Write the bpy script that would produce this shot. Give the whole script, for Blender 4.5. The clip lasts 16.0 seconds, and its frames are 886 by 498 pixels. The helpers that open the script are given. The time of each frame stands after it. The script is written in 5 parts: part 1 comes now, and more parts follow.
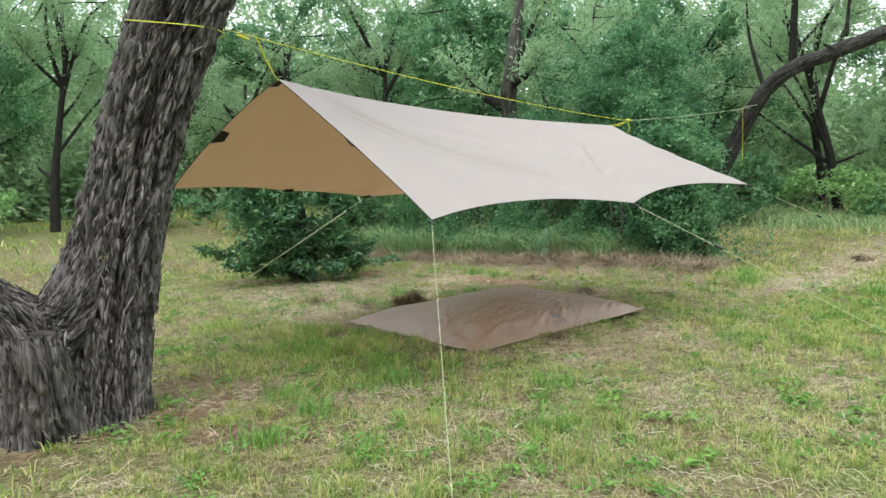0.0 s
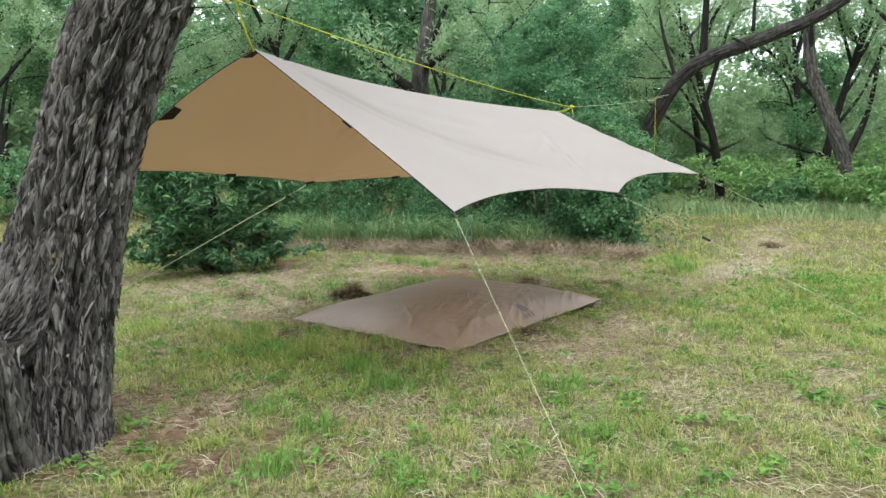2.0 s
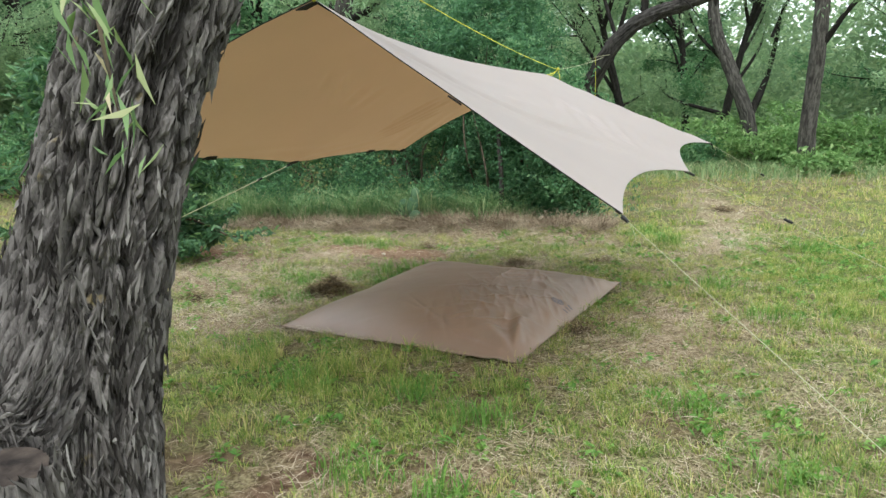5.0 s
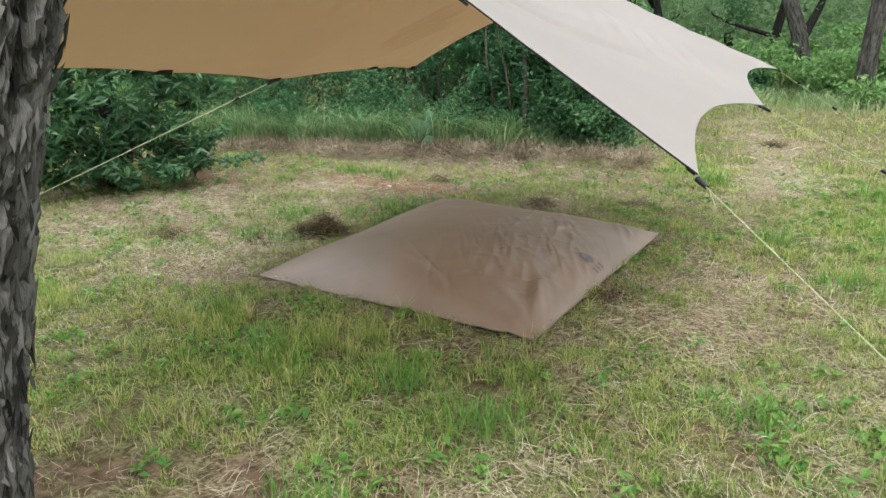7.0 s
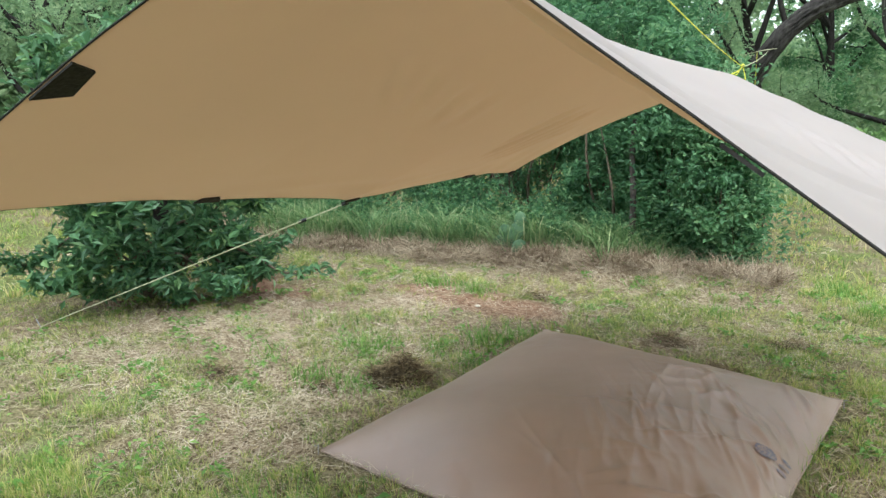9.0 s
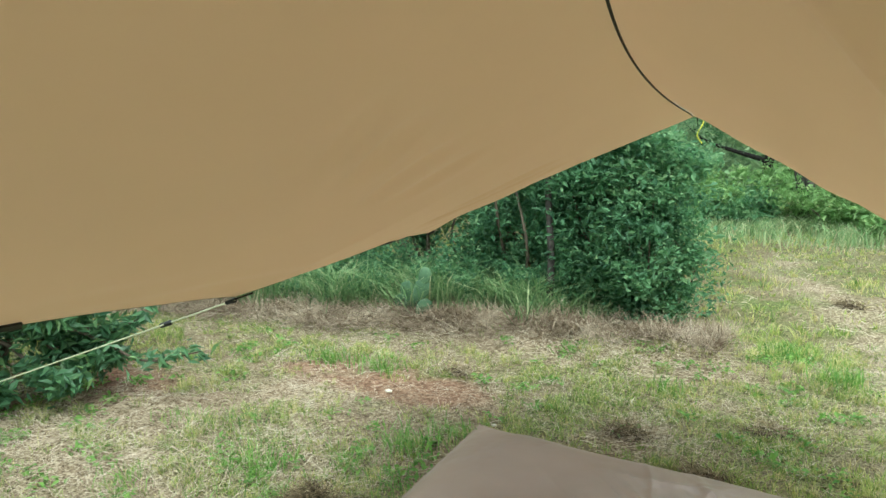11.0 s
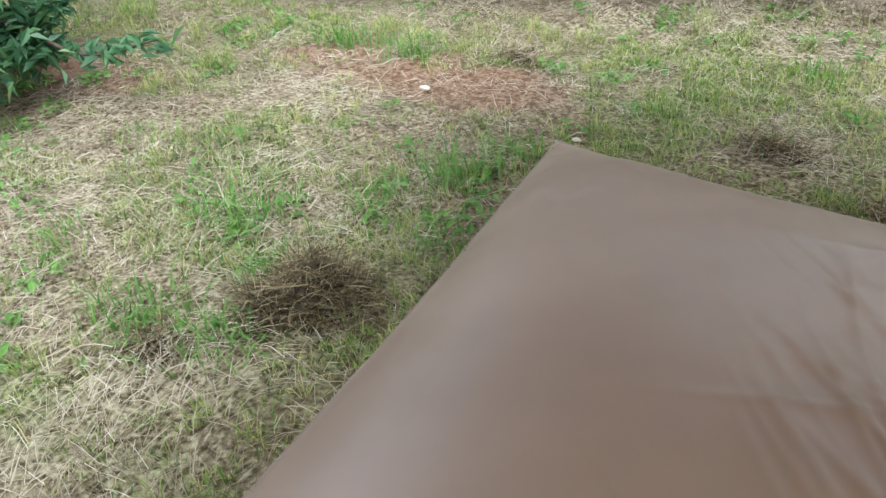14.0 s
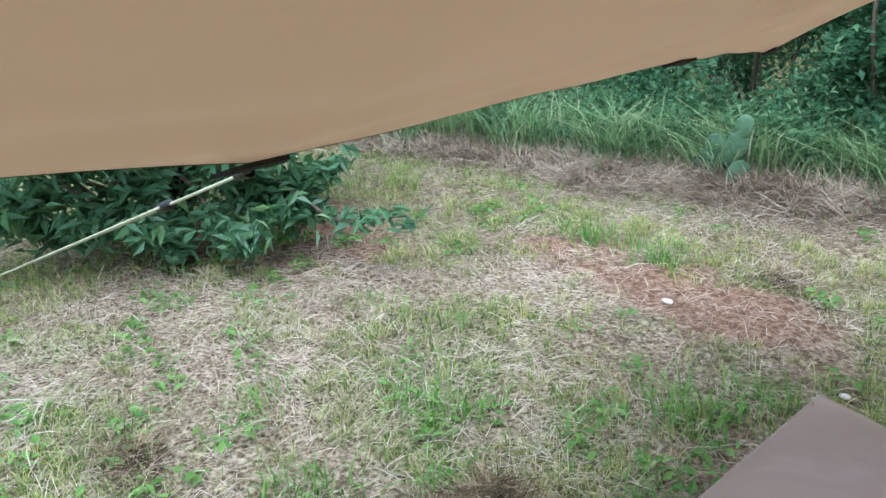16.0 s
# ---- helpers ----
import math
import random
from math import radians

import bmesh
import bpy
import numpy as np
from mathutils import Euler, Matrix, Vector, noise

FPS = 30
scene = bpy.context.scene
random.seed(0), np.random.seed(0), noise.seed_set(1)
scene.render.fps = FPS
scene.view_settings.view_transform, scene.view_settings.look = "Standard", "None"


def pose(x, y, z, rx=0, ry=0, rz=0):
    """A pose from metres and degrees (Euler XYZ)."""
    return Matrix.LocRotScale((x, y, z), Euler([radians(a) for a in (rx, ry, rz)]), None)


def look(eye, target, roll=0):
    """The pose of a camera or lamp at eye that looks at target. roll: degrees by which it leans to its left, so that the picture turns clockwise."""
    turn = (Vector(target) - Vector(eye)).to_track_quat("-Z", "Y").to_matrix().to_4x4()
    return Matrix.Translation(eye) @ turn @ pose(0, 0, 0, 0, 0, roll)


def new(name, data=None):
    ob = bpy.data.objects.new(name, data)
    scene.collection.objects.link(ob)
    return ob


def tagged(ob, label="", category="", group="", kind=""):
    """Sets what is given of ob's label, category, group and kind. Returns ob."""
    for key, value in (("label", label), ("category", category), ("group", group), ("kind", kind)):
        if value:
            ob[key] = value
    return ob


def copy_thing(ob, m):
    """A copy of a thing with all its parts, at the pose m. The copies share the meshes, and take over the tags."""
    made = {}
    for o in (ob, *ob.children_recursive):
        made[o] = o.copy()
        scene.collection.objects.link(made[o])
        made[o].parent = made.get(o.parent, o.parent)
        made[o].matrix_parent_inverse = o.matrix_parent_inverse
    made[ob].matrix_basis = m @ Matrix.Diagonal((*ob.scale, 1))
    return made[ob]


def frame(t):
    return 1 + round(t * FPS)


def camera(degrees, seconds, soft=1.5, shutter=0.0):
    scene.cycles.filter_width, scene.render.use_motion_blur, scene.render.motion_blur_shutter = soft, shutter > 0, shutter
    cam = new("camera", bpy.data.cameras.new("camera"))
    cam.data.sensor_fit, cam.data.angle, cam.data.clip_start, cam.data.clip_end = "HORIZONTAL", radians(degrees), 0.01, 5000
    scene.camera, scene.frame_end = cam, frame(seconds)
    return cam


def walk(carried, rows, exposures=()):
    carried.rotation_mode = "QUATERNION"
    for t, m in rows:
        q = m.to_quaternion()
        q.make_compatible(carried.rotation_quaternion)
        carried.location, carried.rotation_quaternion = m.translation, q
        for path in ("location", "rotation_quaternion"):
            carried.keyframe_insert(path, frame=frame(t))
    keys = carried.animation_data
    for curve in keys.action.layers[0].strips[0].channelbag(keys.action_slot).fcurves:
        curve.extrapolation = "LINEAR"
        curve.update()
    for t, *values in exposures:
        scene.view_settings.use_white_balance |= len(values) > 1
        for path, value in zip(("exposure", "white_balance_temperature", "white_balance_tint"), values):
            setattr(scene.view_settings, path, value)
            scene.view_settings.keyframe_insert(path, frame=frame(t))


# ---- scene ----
cam = camera(59.7, 16.0)
PATH = [
    (0, (5.809, -3.912, 1.275), (4.118, -2.858, 1.098), -2.8),
    (0.5, (5.622, -4.034, 1.282), (3.975, -2.915, 1.088), -2.9),
    (1, (5.427, -4.095, 1.273), (3.818, -2.925, 1.063), -2.6),
    (1.5, (5.222, -4.157, 1.306), (3.667, -2.918, 1.089), -2.4),
    (2, (5.014, -4.296, 1.325), (3.536, -2.969, 1.092), -2.0),
    (2.5, (4.8, -4.492, 1.358), (3.373, -3.113, 1.11), -2.2),
    (3, (4.566, -4.568, 1.352), (3.16, -3.168, 1.1), -2.2),
    (3.2, (4.452, -4.579, 1.364), (3.057, -3.169, 1.108), -2.1),
    (5.3, (3.419, -4.418, 1.488), (2.257, -2.835, 1.107), -2.6),
    (5.5, (3.368, -4.357, 1.488), (2.226, -2.765, 1.087), -2.5),
    (6, (3.227, -4.184, 1.485), (2.144, -2.562, 1.042), -2.0),
    (6.5, (3.128, -3.999, 1.472), (2.044, -2.388, 0.991), -1.9),
    (7, (3.033, -3.701, 1.446), (1.819, -2.212, 0.891), -1.3),
    (7.5, (2.883, -3.522, 1.443), (1.61, -2.097, 0.853), -0.2),
    (8, (2.582, -3.351, 1.485), (1.278, -1.956, 0.889), -0.2),
    (8.5, (2.33, -3.189, 1.527), (0.982, -1.796, 1.035), -1.0),
    (9, (2.101, -2.964, 1.598), (0.736, -1.55, 1.228), -0.9),
    (9.2, (2.018, -2.9, 1.611), (0.658, -1.469, 1.29), -0.6),
    (11.3, (1.039, -2.213, 1.687), (0.074, -0.491, 1.366), -1.2),
    (11.5, (0.932, -2.147, 1.695), (0.122, -0.352, 1.345), -2.4),
    (12, (0.8, -2.056, 1.687), (0.308, -0.168, 1.247), -4.3),
    (12.5, (0.779, -1.982, 1.655), (0.287, -0.134, 1.069), -7.2),
    (13, (0.716, -1.721, 1.499), (0.162, -0.049, 0.55), -6.3),
    (13.5, (0.543, -1.448, 1.407), (-0.334, -0.051, 0.276), -6.0),
    (14, (0.365, -1.24, 1.376), (-0.668, 0.079, 0.283), -3.4),
    (14.5, (0.254, -1.079, 1.355), (-1.036, 0.123, 0.412), -4.3),
    (15, (0.214, -1.02, 1.369), (-1.318, 0.025, 0.621), -4.1),
    (15.5, (0.215, -1.015, 1.38), (-1.377, -0.018, 0.693), -3.0),
    (16, (0.22, -0.991, 1.381), (-1.359, 0.035, 0.708), -1.8),
]
walk(cam, [(t, look(eye, target, roll)) for t, eye, target, roll in PATH],
     exposures=[(0, 1.1, 6250, 8), (3, 1.1, 6250, 8), (6.5, 1.12, 6300, 8), (8, 1.28, 6200, 9), (9, 1.36, 6050, 8), (12, 1.48, 6000, -3), (13.2, 1.38, 5850, 2), (14.2, 1.5, 5650, 10), (14.8, 1.50, 5450, 14), (16, 1.47, 5200, 15)])

# ---- world, sun, exposure ----
world = bpy.data.worlds.new("overcast_sky")
scene.world = world
world.use_nodes = True
wn, wl = world.node_tree.nodes, world.node_tree.links
sky = wn.new("ShaderNodeTexSky")
sky.sky_type, sky.sun_disc = "NISHITA", False
sky.sun_elevation, sky.sun_rotation = radians(63), radians(127)
sky.air_density, sky.dust_density, sky.ozone_density = 1.0, 2.0, 1.0
pale = wn.new("ShaderNodeHueSaturation")
pale.inputs["Saturation"].default_value = 0.35
wl.new(sky.outputs[0], pale.inputs["Color"])
cloud = wn.new("ShaderNodeMix")
cloud.data_type = "RGBA"
cloud.inputs["Factor"].default_value = 0.7
cloud.inputs["B"].default_value = (7.2, 7.6, 7.9, 1)
wl.new(pale.outputs[0], cloud.inputs["A"])
wl.new(cloud.outputs["Result"], wn["Background"].inputs[0])
wn["Background"].inputs[1].default_value = 0.15
sun_data = bpy.data.lights.new("sun", "SUN")
sun_data.energy, sun_data.angle, sun_data.color = 1.15, radians(45), (1.0, 0.96, 0.88)
sun = new("sun", sun_data)
sun.matrix_world = look((0, 0, 30), (-12, 9, 0))

# ---- small tools ----
rng = np.random.default_rng(7)


def lattice(ix, iy, seed):
    n = np.sin(ix * 127.1 + iy * 311.7 + seed * 74.7) * 43758.5453
    return n - np.floor(n)


def vnoise(x, y, seed=0):
    """Value noise in 0..1 over arrays."""
    x, y = np.asarray(x, float), np.asarray(y, float)
    ix, iy = np.floor(x), np.floor(y)
    fx, fy = x - ix, y - iy
    fx, fy = fx * fx * (3 - 2 * fx), fy * fy * (3 - 2 * fy)
    a, b = lattice(ix, iy, seed), lattice(ix + 1, iy, seed)
    c, d = lattice(ix, iy + 1, seed), lattice(ix + 1, iy + 1, seed)
    return (a * (1 - fx) + b * fx) * (1 - fy) + (c * (1 - fx) + d * fx) * fy


def fbm(x, y, seed=0, octaves=4):
    total, amp = 0.0, 0.5
    for o in range(octaves):
        total = total + amp * vnoise(np.asarray(x) * 2 ** o, np.asarray(y) * 2 ** o, seed + o * 3)
        amp *= 0.5
    return total / (1 - 0.5 ** octaves)


def blob(x, y, cx, cy, rx, ry=None):
    ry = ry or rx
    return np.exp(-(((x - cx) / rx) ** 2 + ((y - cy) / ry) ** 2))


def smooth(a, b, x):
    t = np.clip((x - a) / (b - a), 0, 1)
    return t * t * (3 - 2 * t)


def mesh_from(name, verts, faces, mats, parent=None, tints=None, soft=False, index=None):
    """One mesh object from arrays: verts (n, 3), faces (m, 3 or 4)."""
    verts = np.asarray(verts, np.float32)
    faces = np.asarray(faces, np.int32)
    me = bpy.data.meshes.new(name)
    k = faces.shape[1]
    me.vertices.add(len(verts))
    me.vertices.foreach_set("co", verts.ravel())
    me.loops.add(faces.size)
    me.loops.foreach_set("vertex_index", faces.ravel())
    me.polygons.add(len(faces))
    me.polygons.foreach_set("loop_start", np.arange(0, faces.size, k, dtype=np.int32))
    me.polygons.foreach_set("loop_total", np.full(len(faces), k, np.int32))
    for m in (mats if isinstance(mats, (list, tuple)) else [mats]):
        me.materials.append(m)
    if index is not None:
        me.polygons.foreach_set("material_index", np.asarray(index, np.int32))
    if tints is not None:
        att = me.attributes.new("tint", "FLOAT", "POINT")
        att.data.foreach_set("value", np.asarray(tints, np.float32))
    me.update(calc_edges=True)
    me.polygons.foreach_set("use_smooth", np.full(len(faces), bool(soft)))
    ob = new(name, me)
    if parent:
        ob.parent = parent
    return ob


def part(name, bm, material, parent, label=""):
    me = bpy.data.meshes.new(name)
    bm.to_mesh(me)
    bm.free()
    me.materials.append(material)
    for p in me.polygons:
        p.use_smooth = True
    ob = new(name, me)
    ob.parent = parent
    return tagged(ob, label)


def thing(name, label, category, group="", kind="", at=(0, 0, 0)):
    ob = new(name)
    ob.location = at
    ob.empty_display_size = 0.1
    return tagged(ob, label, category, group, kind)


def spline(points, n):
    """Catmull-Rom through points (k, d), n samples."""
    p = np.asarray(points, float)
    p = np.vstack([2 * p[0] - p[1], p, 2 * p[-1] - p[-2]])
    s = np.linspace(0, len(p) - 3 - 1e-9, n)
    i = np.floor(s).astype(int)
    f = (s - i)[:, None]
    a, b, c, d = p[i], p[i + 1], p[i + 2], p[i + 3]
    return 0.5 * (2 * b + (c - a) * f + (2 * a - 5 * b + 4 * c - d) * f ** 2 + (3 * b - a - 3 * c + d) * f ** 3)


def tube_arrays(path, radii, sides):
    """Verts and quads of a tube along path (n, 3); the ends are closed by a shrunken ring."""
    path = np.asarray(path, float)
    radii = np.broadcast_to(np.asarray(radii, float), (len(path),)).copy()
    d = np.gradient(path, axis=0)
    d /= np.linalg.norm(d, axis=1)[:, None] + 1e-9
    ref = np.where(np.abs(d[:, 2:3]) > 0.92, [[1.0, 0, 0]], [[0, 0, 1.0]])
    a = np.cross(d, ref)
    a /= np.linalg.norm(a, axis=1)[:, None] + 1e-9
    for i in range(1, len(a)):
        if a[i] @ a[i - 1] < 0:
            a[i] = -a[i]
    b = np.cross(d, a)
    th = np.linspace(0, 2 * np.pi, sides, endpoint=False)
    v = path[:, None] + radii[:, None, None] * (np.cos(th)[None, :, None] * a[:, None] + np.sin(th)[None, :, None] * b[:, None])
    v = v.reshape(-1, 3)
    n = len(path)
    i, j = np.meshgrid(np.arange(n - 1), np.arange(sides), indexing="ij")
    q = np.stack([i * sides + j, i * sides + (j + 1) % sides, (i + 1) * sides + (j + 1) % sides, (i + 1) * sides + j], -1).reshape(-1, 4)
    caps = []
    for base, c in ((0, path[0]), ((n - 1) * sides, path[-1])):
        k = len(v)
        v = np.vstack([v, c])
        caps += [[base + s, base + (s + 1) % sides, k, k] for s in range(sides)]
    return v, q, np.array(caps)


def tubes(name, runs, material, parent=None, sides=8):
    """One mesh of several tubes: runs of (path, radii)."""
    vs, qs, n = [], [], 0
    for path, radii in runs:
        v, q, _ = tube_arrays(path, radii, sides)
        vs.append(v), qs.append(q + n)
        n += len(v)
    return mesh_from(name, np.vstack(vs), np.vstack(qs), material, parent, soft=True)


# ---- materials ----
def material(name, rough=0.8, spec=0.3):
    m = bpy.data.materials.new(name)
    m.use_nodes = True
    b = m.node_tree.nodes["Principled BSDF"]
    b.inputs["Roughness"].default_value = rough
    b.inputs["Specular IOR Level"].default_value = spec
    return m, m.node_tree.nodes, m.node_tree.links, b


def ramp(nodes, stops):
    r = nodes.new("ShaderNodeValToRGB")
    while len(r.color_ramp.elements) < len(stops):
        r.color_ramp.elements.new(0.5)
    for e, (p, c) in zip(r.color_ramp.elements, stops):
        e.position, e.color = p, (*c, 1)
    return r


def noise_node(nodes, links, scale, detail=4, coords="Object", stretch=(1, 1, 1)):
    tc = nodes.new("ShaderNodeTexCoord")
    mp = nodes.new("ShaderNodeMapping")
    mp.inputs["Scale"].default_value = stretch
    n = nodes.new("ShaderNodeTexNoise")
    n.inputs["Scale"].default_value, n.inputs["Detail"].default_value = scale, detail
    links.new(tc.outputs[coords], mp.inputs[0])
    links.new(mp.outputs[0], n.inputs["Vector"])
    return n


def bumped(nodes, links, bsdf, height, strength, distance):
    bp = nodes.new("ShaderNodeBump")
    bp.inputs["Strength"].default_value, bp.inputs["Distance"].default_value = strength, distance
    links.new(height, bp.inputs["Height"])
    links.new(bp.outputs[0], bsdf.inputs["Normal"])


def leaf_material(name, stops, through_light=0.35, rough=0.55, spec=0.35):
    """Foliage coloured by each leaf's own tint, letting some light through."""
    m, n, l, b = material(name, rough, spec)
    att = n.new("ShaderNodeAttribute")
    att.attribute_name = "tint"
    r = ramp(n, stops)
    l.new(att.outputs["Fac"], r.inputs[0])
    l.new(r.outputs[0], b.inputs["Base Color"])
    tr = n.new("ShaderNodeBsdfTranslucent")
    l.new(r.outputs[0], tr.inputs[0])
    mix = n.new("ShaderNodeMixShader")
    mix.inputs[0].default_value = through_light
    l.new(b.outputs[0], mix.inputs[1])
    l.new(tr.outputs[0], mix.inputs[2])
    l.new(mix.outputs[0], n["Material Output"].inputs[0])
    return m


def mottled(name, stops, scale, rough=0.8, spec=0.3, bump=0.4, depth=0.01, stretch=(1, 1, 1), detail=6):
    m, n, l, b = material(name, rough, spec)
    t = noise_node(n, l, scale, detail, stretch=stretch)
    r = ramp(n, stops)
    l.new(t.outputs[0], r.inputs[0])
    l.new(r.outputs[0], b.inputs["Base Color"])
    bumped(n, l, b, t.outputs[0], bump, depth)
    return m


def ground_material():
    m, n, l, b = material("soil_and_thatch", 0.95, 0.1)
    att = n.new("ShaderNodeAttribute")
    att.attribute_name = "ground_mix"
    sep = n.new("ShaderNodeSeparateColor")
    l.new(att.outputs["Color"], sep.inputs[0])
    fine = noise_node(n, l, 60, 8)
    coarse = noise_node(n, l, 9, 6)
    soil = ramp(n, [(0.3, (0.08, 0.052, 0.034)), (0.7, (0.24, 0.16, 0.11))])
    l.new(coarse.outputs[0], soil.inputs[0])
    red = ramp(n, [(0.3, (0.13, 0.065, 0.04)), (0.7, (0.32, 0.17, 0.105))])
    l.new(fine.outputs[0], red.inputs[0])
    straw = ramp(n, [(0.36, (0.10, 0.075, 0.045)), (0.5, (0.30, 0.24, 0.155)), (0.66, (0.56, 0.48, 0.34))])
    l.new(fine.outputs[0], straw.inputs[0])
    green = ramp(n, [(0.36, (0.03, 0.055, 0.015)), (0.52, (0.13, 0.21, 0.05)), (0.68, (0.32, 0.36, 0.12))])
    l.new(fine.outputs[0], green.inputs[0])
    last = soil.outputs[0]
    for channel, r in (("Red", straw), ("Green", green), ("Blue", red)):
        mx = n.new("ShaderNodeMix")
        mx.data_type = "RGBA"
        l.new(sep.outputs[channel], mx.inputs["Factor"])
        l.new(last, mx.inputs["A"])
        l.new(r.outputs[0], mx.inputs["B"])
        last = mx.outputs["Result"]
    # damp crumbs and matted dead litter, a hand's width across
    litter = noise_node(n, l, 22, 5)
    lr = ramp(n, [(0.38, (0.42, 0.36, 0.30)), (0.56, (1.0, 1.0, 1.0))])
    l.new(litter.outputs[0], lr.inputs[0])
    mul = n.new("ShaderNodeMix")
    mul.data_type, mul.blend_type = "RGBA", "MULTIPLY"
    mul.inputs["Factor"].default_value = 0.75
    l.new(last, mul.inputs["A"])
    l.new(lr.outputs[0], mul.inputs["B"])
    l.new(mul.outputs["Result"], b.inputs["Base Color"])
    bumped(n, l, b, fine.outputs[0], 0.8, 0.025)
    return m


def cloth_material(name, stops, through_light, rough=0.55, weave=900, bump=0.08, shine=0.25, glow=(0.7, 0.7, 0.7)):
    """Coated woven cloth: faint blotches, a fine weave, some light through it."""
    m, n, l, b = material(name, rough, shine)
    t = noise_node(n, l, 1.6, 5)
    r = ramp(n, stops)
    l.new(t.outputs[0], r.inputs[0])
    l.new(r.outputs[0], b.inputs["Base Color"])
    w = noise_node(n, l, weave, 2)
    bumped(n, l, b, w.outputs[0], bump, 0.002)
    if through_light:
        tr = n.new("ShaderNodeBsdfTranslucent")
        tr.inputs[0].default_value = (*glow, 1)
        mix = n.new("ShaderNodeMixShader")
        mix.inputs[0].default_value = through_light
        l.new(b.outputs[0], mix.inputs[1])
        l.new(tr.outputs[0], mix.inputs[2])
        l.new(mix.outputs[0], n["Material Output"].inputs[0])
    return m


def bark_material(name, dark, pale, lichen=False):
    m, n, l, b = material(name, 0.92, 0.15)
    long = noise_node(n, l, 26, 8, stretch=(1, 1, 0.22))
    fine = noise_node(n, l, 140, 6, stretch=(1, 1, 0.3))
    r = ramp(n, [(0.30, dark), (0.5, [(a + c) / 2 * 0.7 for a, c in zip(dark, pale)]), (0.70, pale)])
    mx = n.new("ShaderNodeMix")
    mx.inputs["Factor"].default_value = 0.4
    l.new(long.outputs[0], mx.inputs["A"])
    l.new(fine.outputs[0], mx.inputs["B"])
    # relief paints shade into the furrows: brown-black inner bark, grey weathered plates
    plate_height = n.new("ShaderNodeAttribute")
    plate_height.attribute_name = "tint"
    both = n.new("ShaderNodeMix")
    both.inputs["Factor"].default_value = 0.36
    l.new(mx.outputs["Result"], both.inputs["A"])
    l.new(plate_height.outputs["Fac"], both.inputs["B"])
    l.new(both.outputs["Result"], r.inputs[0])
    out = r.outputs[0]
    if lichen:
        patch = noise_node(n, l, 7, 5)
        pr = ramp(n, [(0.66, (0, 0, 0)), (0.74, (0.55, 0.55, 0.55))])
        l.new(patch.outputs[0], pr.inputs[0])
        mm = n.new("ShaderNodeMix")
        mm.data_type = "RGBA"
        l.new(pr.outputs[0], mm.inputs["Factor"])
        l.new(out, mm.inputs["A"])
        mm.inputs["B"].default_value = (0.27, 0.2, 0.06, 1)
        out = mm.outputs["Result"]
    l.new(out, b.inputs["Base Color"])
    bumped(n, l, b, mx.outputs["Result"], 0.9, 0.03)
    return m


GROUND = ground_material()
GRASS = leaf_material("grass_blade", [(0.0, (0.10, 0.19, 0.04)), (0.40, (0.23, 0.35, 0.07)), (0.72, (0.42, 0.47, 0.13)), (1.0, (0.62, 0.53, 0.25))], 0.4, 0.6)
STRAW = leaf_material("dry_straw", [(0.0, (0.14, 0.10, 0.065)), (0.5, (0.41, 0.335, 0.235)), (1.0, (0.69, 0.61, 0.475))], 0.2, 0.7, 0.2)
TALL = leaf_material("tall_grass_blade", [(0.0, (0.10, 0.20, 0.08)), (0.55, (0.26, 0.40, 0.17)), (0.8, (0.42, 0.49, 0.25)), (1.0, (0.57, 0.51, 0.33))], 0.35)
WEED = leaf_material("weed_leaf", [(0.0, (0.09, 0.22, 0.04)), (1.0, (0.24, 0.42, 0.09))], 0.4, 0.5)
DARK_LEAF = leaf_material("dark_shrub_leaf", [(0.0, (0.045, 0.12, 0.06)), (0.6, (0.095, 0.21, 0.09)), (1.0, (0.21, 0.345, 0.12))], 0.35, 0.42, 0.5)
# distance haze is put into the next three leaf colours as extra paleness
BUSH_LEAF = leaf_material("thicket_leaf", [(0.0, (0.055, 0.15, 0.075)), (0.6, (0.13, 0.28, 0.125)), (1.0, (0.26, 0.42, 0.20))], 0.5, 0.5, 0.4)
PALE_LEAF = leaf_material("hazed_feathery_leaf", [(0.0, (0.18, 0.29, 0.17)), (0.6, (0.33, 0.47, 0.255)), (1.0, (0.50, 0.61, 0.36))], 0.52, 0.55)
LIME_LEAF = leaf_material("bright_scrub_leaf", [(0.0, (0.12, 0.25, 0.08)), (0.6, (0.27, 0.44, 0.16)), (1.0, (0.48, 0.60, 0.28))], 0.45, 0.55)
HAY = leaf_material("rotting_hay", [(0.0, (0.06, 0.045, 0.025)), (0.6, (0.20, 0.155, 0.085)), (1.0, (0.42, 0.34, 0.20))], 0.1, 0.9, 0.1)
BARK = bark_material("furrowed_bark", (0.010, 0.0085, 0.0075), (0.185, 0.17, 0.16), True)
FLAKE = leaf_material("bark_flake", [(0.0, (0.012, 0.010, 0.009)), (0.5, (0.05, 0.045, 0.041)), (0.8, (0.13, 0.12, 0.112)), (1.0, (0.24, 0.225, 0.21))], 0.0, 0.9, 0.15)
DARK_BARK = bark_material("dark_bark", (0.018, 0.016, 0.014), (0.14, 0.13, 0.115))
BLACK_BARK = bark_material("blackish_bark", (0.012, 0.011, 0.010), (0.085, 0.078, 0.072))
TWIG = mottled("twig_bark", [(0.3, (0.06, 0.045, 0.03)), (0.7, (0.16, 0.125, 0.09))], 30)
OUTER = cloth_material("pale_grey_coated_cloth", [(0.3, (0.455, 0.425, 0.42)), (0.7, (0.505, 0.475, 0.465))], 0.5, 0.5, glow=(0.62, 0.57, 0.52))
